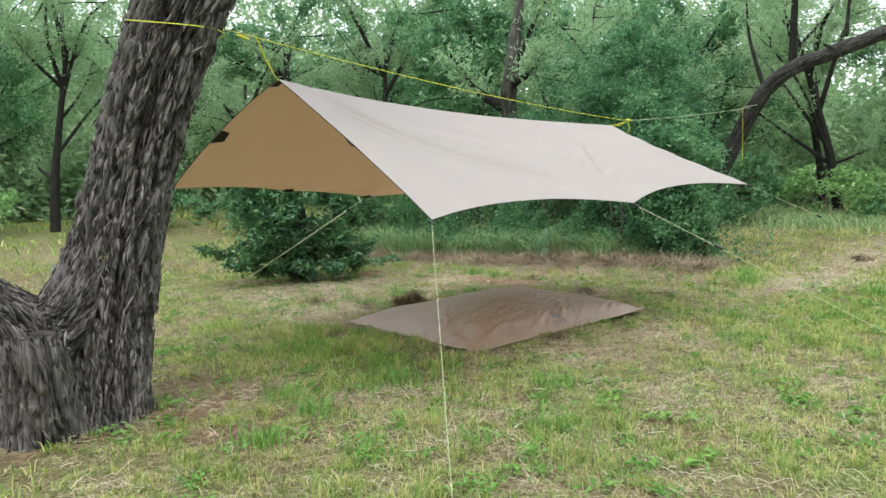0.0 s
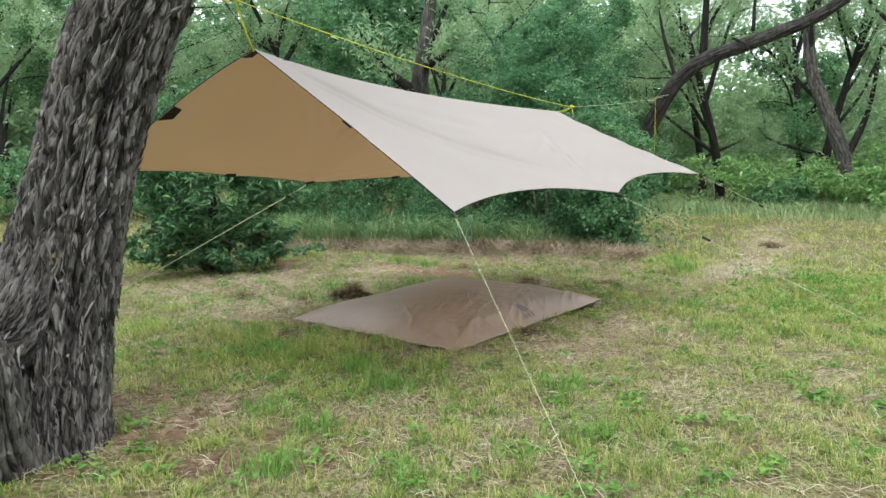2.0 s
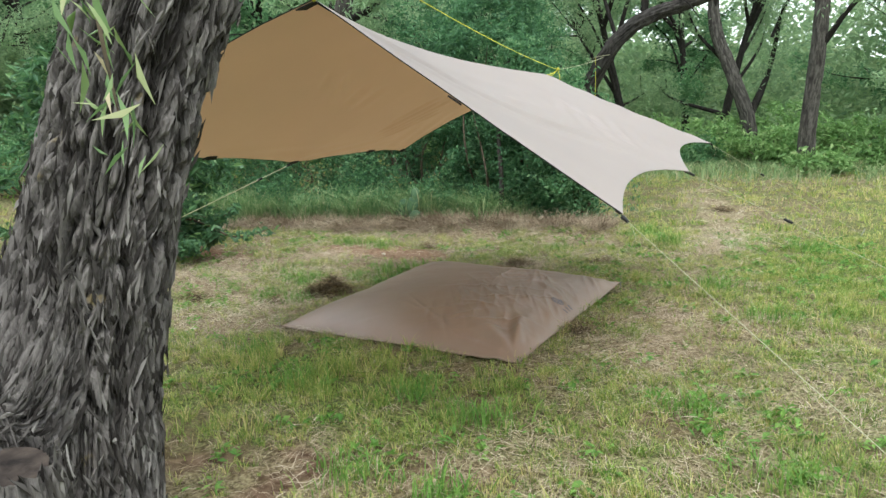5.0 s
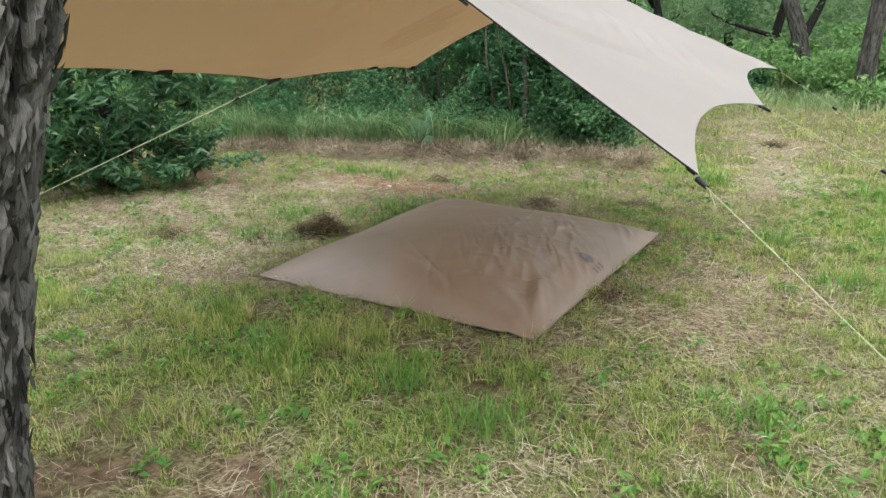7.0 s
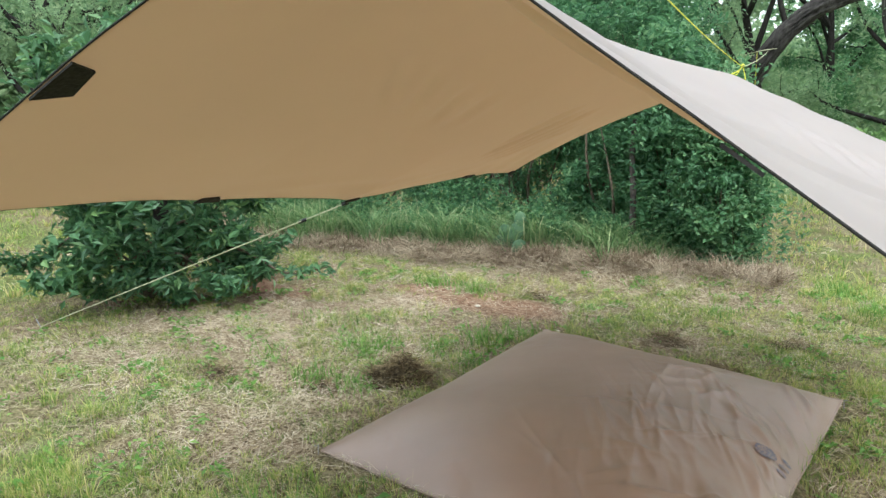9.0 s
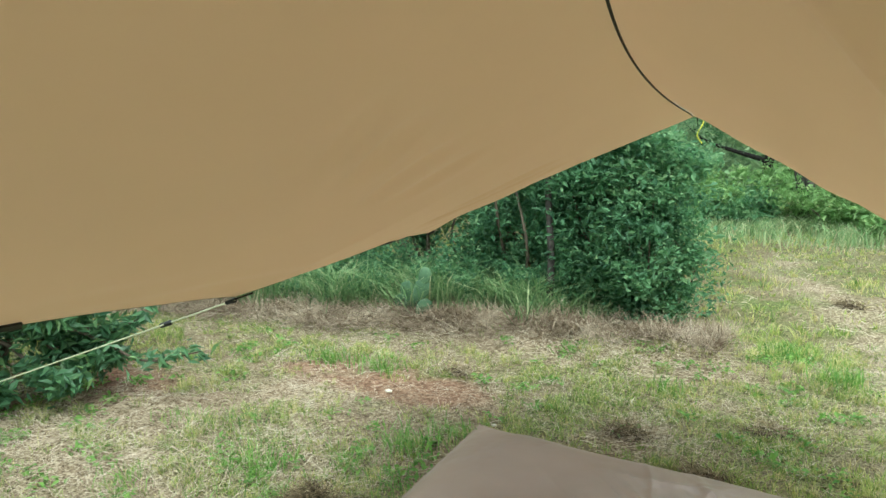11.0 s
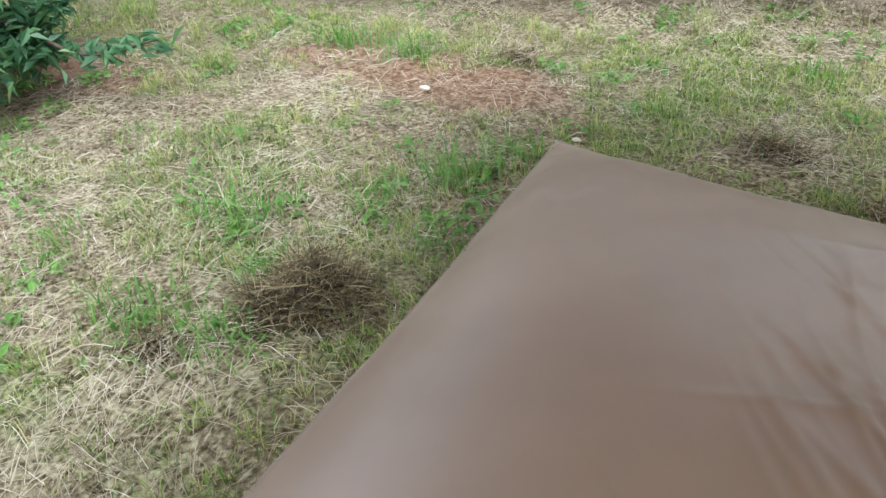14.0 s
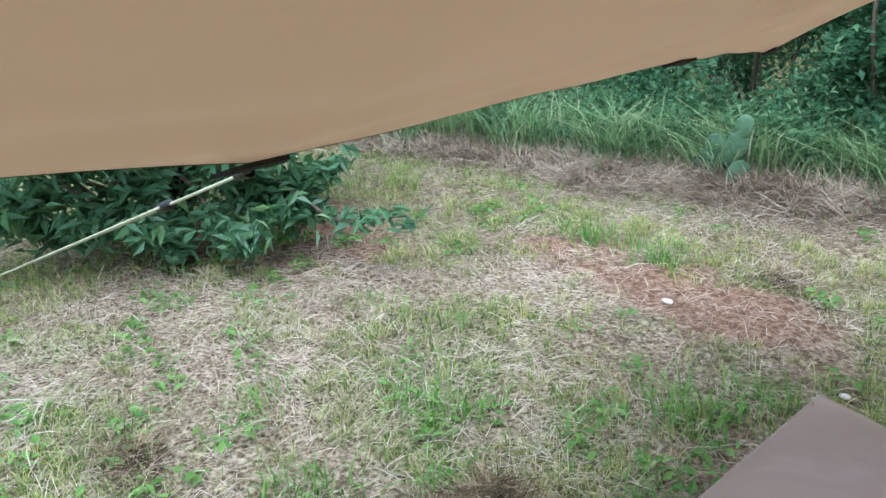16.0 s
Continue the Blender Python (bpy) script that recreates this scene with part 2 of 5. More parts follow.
INNER = cloth_material("tan_cloth_lining", [(0.3, (0.66, 0.435, 0.255)), (0.7, (0.72, 0.475, 0.285))], 0.48, 0.45, shine=0.5, glow=(0.66, 0.465, 0.27))
SHEET = cloth_material("brown_groundsheet_cloth", [(0.3, (0.22, 0.15, 0.112)), (0.7, (0.28, 0.195, 0.147))], 0.0, 0.42, 700, 0.10, 0.68)
HEM = mottled("black_edge_binding", [(0.3, (0.012, 0.011, 0.010)), (0.7, (0.03, 0.027, 0.024))], 80, 0.8)
YELLOW = mottled("yellow_cord", [(0.3, (0.55, 0.56, 0.03)), (0.7, (0.72, 0.70, 0.08))], 200, 0.6, stretch=(1, 1, 1))
CORD = mottled("pale_reflective_cord", [(0.3, (0.36, 0.38, 0.21)), (0.7, (0.54, 0.54, 0.38))], 200, 0.55)
PEG = mottled("dull_steel", [(0.3, (0.2, 0.2, 0.2)), (0.7, (0.3, 0.3, 0.3))], 60, 0.4)
PLASTIC = mottled("black_plastic", [(0.3, (0.012, 0.012, 0.012)), (0.7, (0.02, 0.02, 0.02))], 60, 0.45)
INK = mottled("faded_blue_print", [(0.4, (0.24, 0.185, 0.16)), (0.6, (0.12, 0.12, 0.155))], 90, 0.6, bump=0.1)
CACTUS = mottled("cactus_pad_skin", [(0.3, (0.05, 0.11, 0.06)), (0.7, (0.10, 0.18, 0.09))], 25, 0.6)
CHIP = mottled("pale_wood_chip", [(0.3, (0.5, 0.45, 0.35)), (0.7, (0.65, 0.6, 0.5))], 50, 0.8)
WOUND = mottled("weathered_shaded_heartwood", [(0.3, (0.012, 0.009, 0.008)), (0.7, (0.07, 0.055, 0.045))], 18, 0.9, bump=0.8, depth=0.02)

# ---- ground ----
BED = [(-0.652, -0.95), (1.225, -0.82), (0.95, 1.2), (-0.95, 1.2)]


def land(x, y):
    """Height of the ground."""
    x, y = np.asarray(x, float), np.asarray(y, float)
    z = 0.03 * (fbm(x * 0.7, y * 0.7, 3) - 0.5) + 0.02 * (fbm(x * 4, y * 4, 9) - 0.5)
    z = z + 0.10 * blob(x, y, -1.6, 3.3, 1.9, 0.45) * fbm(x * 2.5, y * 2.5, 5) * 1.6
    z = z + 0.085 * np.clip(-x - 5.5, 0, 12)
    near = smooth(14, 30, np.hypot(x, y - 3))
    return z * (1 - near) + near * (0.8 * smooth(-5, -14, x) + 0.4 * (fbm(x * 0.05, y * 0.05, 21) - 0.4))


def thatch_at(x, y):
    """How far dry cut stems cover the ground, 0..1."""
    s = 0.32 + 0.55 * (fbm(x * 0.9, y * 0.9, 31) - 0.5) + 0.7 * (fbm(x * 4, y * 4, 33) - 0.5)
    s = s + 0.55 * blob(x, y, -2.3, 0.3, 1.5, 1.3) + 0.6 * blob(x, y, -3.1, -0.6, 0.8, 0.8) + 0.30 * blob(x, y, -1.2, -0.9, 0.7, 0.6)
    s = s + 0.9 * blob(x, y, -1.3, 3.0, 1.7, 0.38) + 0.6 * blob(x, y, -3.2, 2.5, 0.9, 0.45)
    lane = np.interp(y, [2.4, 3.8, 5.6, 7.6, 12], [1.25, 1.0, 0.4, -0.7, -0.6])
    s = s + 0.95 * np.exp(-((x - lane + 0.25 * (fbm(x * 2, y * 1.3, 37) - 0.5)) / 0.33) ** 2) * smooth(2.2, 3.0, y) * smooth(9.5, 8, y)
    s = s + 0.9 * blob(x, y, 0.6, 10.0, 2.2, 0.45) + 0.75 * blob(x, y, -0.45, 3.3, 0.4, 0.5) + 0.6 * blob(x, y, -0.16, 1.58, 0.22, 0.28) + 0.3 * blob(x, y, 0.3, 1.8, 1.3, 0.5)
    s = s + 0.5 * blob(x, y, 1.55, 0.2, 0.35, 0.45) + 0.4 * blob(x, y, 2.5, -0.67, 0.5, 0.3)
    s = s + 0.45 * blob(x, y, 1.9, -0.3, 0.6, 0.7) + 0.3 * blob(x, y, 2.2, -1.9, 0.8, 0.5)
    s = s - 0.3 * blob(x, y, 0.4, -1.6, 1.2, 0.55) - 0.35 * smooth(1.2, 2.5, x) * smooth(0.8, 2.0, y)
    return np.clip(s, 0, 1)


def red_at(x, y):
    r = blob(x, y, -1.62, 1.6, 0.26, 0.22) + 0.8 * blob(x, y, -2.3, 1.68, 0.6, 0.26) + 1.5 * blob(x, y, -3.75, 0.75, 0.6, 0.30) + 0.5 * blob(x, y, -1.9, 1.55, 0.9, 0.45)
    return np.clip(r * 3.0 * (fbm(x * 4, y * 4, 51) - 0.3), 0, 0.62)


def bare_and_shade_at(x, y):
    # the blob at (-4.0, 0.1) darkens the soil as the shrub's painted shadow
    r = 0.9 * blob(x, y, 0.72, -2.72, 0.35, 0.3) + 0.8 * blob(x, y, 2.13, -1.2, 0.25, 0.15) + 0.8 * blob(x, y, 3.3, -1.1, 0.3, 0.2) + 0.9 * blob(x, y, 1.26, -1.34, 0.2, 0.12) + 0.12 + blob(x, y, 1.55, -2.9, 0.5, 0.4) + blob(x, y, 1.3, -3.9, 0.7, 0.6) + 0.8 * blob(x, y, -4.0, 0.1, 0.9, 0.7) + 0.75 * blob(x, y, 2.15, -2.55, 0.6, 0.4) + 0.4 * blob(x, y, 1.2, -2.2, 0.5, 0.3)
    return np.clip(r * 3.0 * (fbm(x * 6, y * 6, 61) - 0.36), 0, 0.75)


def lush_at(x, y):
    """How thickly live grass grows, 0..1."""
    g = 0.66 + 0.6 * (fbm(x * 1.1, y * 1.1, 71) - 0.5) + 0.5 * (fbm(x * 5, y * 5, 73) - 0.5) - 0.5 * thatch_at(x, y) - 1.0 * red_at(x, y) - 0.5 * bare_and_shade_at(x, y)
    g = g + 0.25 * blob(x, y, 0.4, -1.6, 1.3, 0.55) + 0.25 * smooth(1.0, 2.2, x) * smooth(0.5, 2.0, y)
    g = g + 0.4 * smooth(0.58, 0.72, vnoise(x * 2.6, y * 2.6, 77)) - 0.2 * red_at(x, y)
    return np.clip(g, 0.0, 1)


def in_bed(x, y, grow=0.0):
    ok = np.ones(np.shape(x), bool)
    for (ax, ay), (bx, by) in zip(BED, BED[1:] + BED[:1]):
        n = math.hypot(bx - ax, by - ay)
        ok &= ((bx - ax) * (y - ay) - (by - ay) * (x - ax)) / n > -grow
    return ok


def build_ground():
    def axis(lo, hi, step, far):
        core = np.arange(lo, hi + step / 2, step)
        out = [step * 1.35 ** k for k in range(1, 40)]
        ext = np.cumsum(out)
        ext = ext[ext < far]
        ext = np.append(ext, far)
        return np.concatenate([(lo - ext)[::-1], core, hi + ext])

    xs, ys = axis(-6, 6, 0.05, 900), axis(-5, 8, 0.05, 900)
    gx, gy = np.meshgrid(xs, ys, indexing="ij")
    x, y = gx.ravel(), gy.ravel()
    v = np.stack([x, y, land(x, y)], 1)
    n, k = len(xs), len(ys)
    i, j = np.meshgrid(np.arange(n - 1), np.arange(k - 1), indexing="ij")
    a = (i * k + j).ravel()
    f = np.stack([a, a + k, a + k + 1, a + 1], 1)
    ob = mesh_from("ground", v, f, GROUND, soft=True)
    col = ob.data.attributes.new("ground_mix", "FLOAT_COLOR", "POINT")
    c = np.zeros((len(v), 4), np.float32)
    c[:, 0] = np.clip(thatch_at(x, y) * 1.2 - 0.9 * bare_and_shade_at(x, y), 0, 1)
    c[:, 1] = np.clip(lush_at(x, y) * 0.75 + 0.4 * smooth(8, 20, np.hypot(x, y)), 0, 1)
    c[:, 2] = red_at(x, y)
    c[:, 3] = 1
    col.data.foreach_set("color", c.ravel())
    return tagged(ob, "mown clearing of patchy grass, dry thatch and red soil", "ground", kind="structure")


build_ground()


def blades(name, x, y, z, height, width, mat, tint, bend=0.5, parent=None, az=None):
    """Bent, tapered blades, three triangles each."""
    n = len(x)
    az = rng.uniform(0, 2 * np.pi, n) if az is None else az
    face = az + np.pi / 2 + rng.normal(0, 0.6, n)
    lean = bend * rng.uniform(0.2, 1.0, n) * height
    dx, dy = np.cos(az) * lean, np.sin(az) * lean
    wx, wy = np.cos(face) * width / 2, np.sin(face) * width / 2
    base = np.stack([x, y, z - 0.004], 1)
    side = np.stack([wx, wy, 0 * wx], 1)
    mid = base + np.stack([dx * 0.35, dy * 0.35, height * 0.6], 1)
    tip = base + np.stack([dx, dy, height * rng.uniform(0.75, 1.0, n)], 1)
    v = np.stack([base - side, base + side, mid + side * 0.8, mid - side * 0.8, tip], 1).reshape(-1, 3)
    k = np.arange(n)[:, None] * 5
    f = np.concatenate([k + [0, 1, 2], k + [0, 2, 3], k + [3, 2, 4]], 1).reshape(-1, 3)
    return mesh_from(name, v, f, mat, parent, tints=np.repeat(np.clip(tint, 0, 1), 5))


def stems(name, x, y, z, length, width, mat, tint, tilt=0.25, parent=None, swirl=0.75):
    """Cut stems lying about: thin folded strips."""
    n = len(x)
    # the stems lie in swirls, as the mower left them
    az = 9 * fbm(np.asarray(x) * 0.9, np.asarray(y) * 0.9, 121) + rng.normal(0, swirl, n) + np.pi * (rng.uniform(0, 1, n) < 0.5)
    up = rng.normal(0, tilt, n)
    d = np.stack([np.cos(az) * np.cos(up), np.sin(az) * np.cos(up), np.abs(np.sin(up))], 1) * length[:, None]
    s = np.stack([-np.sin(az), np.cos(az), rng.normal(0, 0.5, n)], 1) * (width / 2)[:, None]
    c = np.stack([x, y, z], 1)
    kink = c + d * 0.5 + np.stack([0 * x, 0 * x, rng.uniform(0, 0.12, n) * length], 1) + s * rng.normal(0, 2, n)[:, None]
    v = np.stack([c - s, c + s, kink + s, kink - s, c + d], 1).reshape(-1, 3)
    k = np.arange(n)[:, None] * 5
    f = np.concatenate([k + [0, 1, 2], k + [0, 2, 3], k + [3, 2, 4]], 1).reshape(-1, 3)
    return mesh_from(name, v, f, mat, parent, tints=np.repeat(np.clip(tint, 0, 1), 5))


def scatter(n, x0, x1, y0, y1, keep):
    x, y = rng.uniform(x0, x1, n), rng.uniform(y0, y1, n)
    ok = (rng.uniform(0, 1, n) < keep(x, y)) & ~in_bed(x, y, -0.02)
    return x[ok], y[ok]


def tussocks(n, box, spread, per):
    """Blade feet gathered in small tussocks: places, tussock number, outward bearing."""
    x, y = scatter(n, *box, lambda a, b: lush_at(a, b) * (0.12 + 1.2 * smooth(0.32, 0.6, vnoise(a * 9, b * 9, 85))))
    k = np.repeat(np.arange(len(x)), rng.poisson(per * (0.4 + 1.2 * rng.uniform(0, 1, len(x)) ** 2)))
    r, a = spread * rng.uniform(0.3, 1.7, len(x))[k] * np.sqrt(rng.uniform(0, 1, len(k))), rng.uniform(0, 2 * np.pi, len(k))
    return x[k] + r * np.cos(a), y[k] + r * np.sin(a), k, a + rng.normal(0, 0.5, len(k))


def outside(x, y, box):
    return ~((x > box[0]) & (x < box[1]) & (y > box[2]) & (y < box[3]))


def sow():
    # live grass near by in tussocks, then farther off in coarser blades
    near, middle, far = (-5, 4.5, -3.6, 4.2), (-9, 9, -5, 14), (-26, 22, -6, 40)
    for n, box, inner, h, w, spread, per in ((84000, near, None, 0.044, 0.0034, 0.022, 11), (52000, middle, near, 0.056, 0.0075, 0.045, 8), (26000, far, middle, 0.13, 0.026, 0.10, 5)):
        x, y, k, az = tussocks(n, box, spread, per)
        ok = ~in_bed(x, y, -0.02)
        if inner:
            ok &= outside(x, y, inner)
        x, y, k, az = x[ok], y[ok], k[ok], az[ok]
        m = k.max() + 1
        tall = 1 + 0.5 * blob(x, y, 0.4, -1.45, 1.2, 0.5) + 0.7 * (fbm(x * 2, y * 2, 81) > 0.6)
        hh = h * tall * rng.uniform(0.5, 1.35, m)[k] * rng.uniform(0.5, 1.3, len(x))
        # paler past y = 2: bright light on the far field put into tint
        tint = 0.20 + 0.16 * smooth(2, 6, y) + 0.5 * fbm(x * 1.3, y * 1.3, 91) + rng.normal(0, 0.2, m)[k] + rng.normal(0, 0.17, len(x)) + 0.5 * (rng.uniform(0, 1, len(x)) < 0.16)
        ob = blades("grass", x, y, land(x, y), hh, w * rng.uniform(0.6, 1.4, len(x)), GRASS, tint, 1.15, None, az)
        tagged(ob, "short green grass of the mown clearing", "grass", kind="stuff")
    for n, box, inner, length, w in ((330000, near, None, 0.085, 0.0016), (90000, (-7, 6, -4.5, 14), near, 0.11, 0.0036)):
        x, y = scatter(n, *box, lambda a, b: 0.10 + 0.9 * thatch_at(a, b) - 0.7 * red_at(a, b) - 0.45 * bare_and_shade_at(a, b))
        if inner:
            out = outside(x, y, inner)
            x, y = x[out], y[out]
        m = len(x)
        # weathered grey-brown swaths lie beside pale fresh ones
        tint = 0.6 * fbm(x * 1.7, y * 1.7, 135) + 0.8 * fbm(x * 9, y * 9, 131) - 0.27 + rng.normal(0, 0.26, m)
        ob = stems("cut_straw", x, y, land(x, y) + rng.uniform(0.002, 0.04, m) * (0.4 + thatch_at(x, y)), length * rng.uniform(0.4, 1.6, m), w * rng.uniform(0.6, 1.3, m), STRAW, tint, 0.16)
        tagged(ob, "dry straw-coloured cut stems lying over the ground", "straw", kind="stuff")


sow()


def leaves(name, c, size, mat, tint, parent=None, narrow=0.45, droop=0.3, up=0.6):
    """Folded leaves, two triangles a half, at centres c (n, 3)."""
    n = len(c)
    d = rng.normal(0, 1, (n, 3))
    d[:, 2] = d[:, 2] * 0.5 - droop
    d /= np.linalg.norm(d, axis=1)[:, None]
    nn = rng.normal(0, 1, (n, 3)) * (1 - up)
    nn[:, 2] += up
    s = np.cross(d, nn)
    s /= np.linalg.norm(s, axis=1)[:, None] + 1e-9
    nrm = np.cross(s, d)
    size = size[:, None]
    a, t = c - d * size * 0.5, c + d * size * 0.5 - nrm * size * 0.12
    lft = c - d * size * 0.05 + s * size * narrow * 0.5 + nrm * size * 0.08
    rgt = c - d * size * 0.05 - s * size * narrow * 0.5 + nrm * size * 0.08
    v = np.stack([a, rgt, t, lft], 1).reshape(-1, 3)
    k = np.arange(n)[:, None] * 4
    f = np.concatenate([k + [0, 1, 2], k + [0, 2, 3]], 1).reshape(-1, 3)
    return mesh_from(name, v, f, mat, parent, tints=np.repeat(np.clip(tint, 0, 1), 4))


def clumps(centres, radii, per, shell=0.55, flat=0.75):
    """Leaf centres in ragged clumps round the given points."""
    out = []
    for c, r, m in zip(centres, radii, per):
        d = rng.normal(0, 1, (m, 3))
        d /= np.linalg.norm(d, axis=1)[:, None]
        rr = r * (shell + (1 - shell) * rng.uniform(0, 1, m)) * (0.75 + 0.5 * rng.uniform(0, 1, m) ** 3)
        p = d * rr[:, None]
        p[:, 2] *= flat
        out.append(np.asarray(c) + p)
    return np.vstack(out)

# ---- tarp ----
PEAK, BACK = np.array((1.13, -2.15, 1.953)), np.array((0.0, 1.79, 1.75))
RIGHT = [(0.0, (2.32, -1.80, 1.07)), (0.5, (1.88, 0.15, 1.05)), (1.0, (1.36, 2.135, 1.106))]
LEFT = [(0.0, (-0.35, -2.5, 1.315)), (0.24, (-0.588, -1.478, 1.249)), (0.46, (-0.738, -0.665, 1.156)), (0.79, (-1.105, 0.568, 1.155)), (1.0, (-1.36, 1.32, 1.106))]


def ridge(u):
    u = np.asarray(u)[..., None]
    p = PEAK * (1 - u) + BACK * u
    p[..., 2] -= 0.05 * 4 * u[..., 0] * (1 - u[..., 0])
    p[..., 0] -= 0.82 * u[..., 0] * (1 - u[..., 0]) ** 2
    return p


def lower_edge(stations, dips, u):
    us, ps = np.array([s for s, _ in stations]), np.array([p for _, p in stations])
    u = np.asarray(u)
    e = np.stack([np.interp(u, us, ps[:, k]) for k in range(3)], -1)
    seg = np.clip(np.searchsorted(us, u, side="right") - 1, 0, len(us) - 2)
    f = (u - us[seg]) / (us[seg + 1] - us[seg])
    inward = ridge(u) - e
    inward /= np.linalg.norm(inward, axis=-1)[..., None]
    return e + inward * (np.asarray(dips)[seg] * 4 * f * (1 - f))[..., None]


def panel_points(side, u, v):
    stations, dips = (RIGHT, (0.135, 0.15)) if side > 0 else (LEFT, (0.05, 0.03, 0.02, 0.03))
    r, e = ridge(u), lower_edge(stations, dips, u)
    p = r * (1 - v[..., None]) + e * v[..., None]
    bow = 4 * v * (1 - v)
    # the cloth hangs a little, and the two end edges are hollowed
    p[..., 2] -= 0.05 * bow * ((0.2 if side > 0 else 0.0) + 0.8 * np.sin(np.pi * u))
    along = (BACK - PEAK) / np.linalg.norm(BACK - PEAK)
    p += along * (((0.05 if side > 0 else 0.02) * (1 - u) ** 6 - 0.06 * u ** 6) * bow)[..., None]
    if side < 0:
        p[..., 2] += 0.05 * bow * v * u ** 8
        p[..., 2] += 0.065 * bow * (1 - u) ** 4
    # folds that run from the corners and along the slope
    if side > 0:
        d = v - np.interp(u, [0.0, 0.06, 0.15, 0.26, 0.40, 0.55], [-0.1, 0.07, 0.33, 0.54, 0.70, 0.80])
        span = smooth(0.03, 0.12, u) * smooth(0.50, 0.36, u)
        f = span * (0.034 * np.exp(-(d / 0.026) ** 2) - 0.026 * np.exp(-((d + 0.075) / 0.035) ** 2) + 0.018 * np.exp(-((d - 0.10) / 0.03) ** 2))
        f += 0.010 * np.sin(34 * (v - 0.5 * u) + 5 * u) * np.exp(-((u - 0.40) / 0.22) ** 2 - ((v - 0.30) / 0.16) ** 2)
        g = u - 0.69 + 0.34 * (v - 0.375)
        f += smooth(0.3, 0.42, v) * smooth(0.82, 0.68, v) * (0.016 * np.exp(-(g / 0.012) ** 2) - 0.013 * np.exp(-((g - 0.025) / 0.014) ** 2) + 0.007 * np.exp(-((g + 0.035) / 0.014) ** 2))
        f += 0.007 * np.sin(60 * (v + 0.9 * u)) * np.exp(-((u - 0.62) / 0.10) ** 2 - ((v - 0.6) / 0.25) ** 2)
        f += 0.004 * np.sin(30 * v) * np.exp(-((u - 0.97) / 0.10) ** 2)
    else:
        f = 0.010 * np.sin(75 * (u - 0.35 * v)) * np.exp(-((u - 0.86) / 0.10) ** 2 - ((v - 0.72) / 0.22) ** 2)
        for cu, lean, v0, v1, amp in ((0.60, -0.10, 0.30, 0.55, 0.008), (0.635, -0.12, 0.34, 0.66, 0.012), (0.67, -0.12, 0.32, 0.70, 0.011), (0.705, -0.14, 0.42, 0.72, 0.010), (0.745, -0.16, 0.45, 0.76, 0.008),
                                      (0.255, 0.30, 0.26, 0.40, 0.008), (0.295, 0.25, 0.25, 0.42, 0.010), (0.345, 0.12, 0.28, 0.46, 0.008), (0.385, 0.05, 0.28, 0.44, 0.006)):
            g = u - cu - lean * (v - 0.4)
            f += smooth(v0 - 0.05, v0 + 0.06, v) * smooth(v1 + 0.05, v1 - 0.06, v) * 1.5 * amp * (np.exp(-(g / 0.009) ** 2) - 0.6 * np.exp(-((g - 0.016) / 0.011) ** 2))
        f += 0.006 * np.sin(40 * (v + u)) * np.exp(-((u - 0.55) / 0.3) ** 2 - ((v - 0.9) / 0.1) ** 2)
    p[..., 2] += f + 0.010 * (fbm(u * 5, v * 4 + 9 * side, 17) - 0.5)
    return p


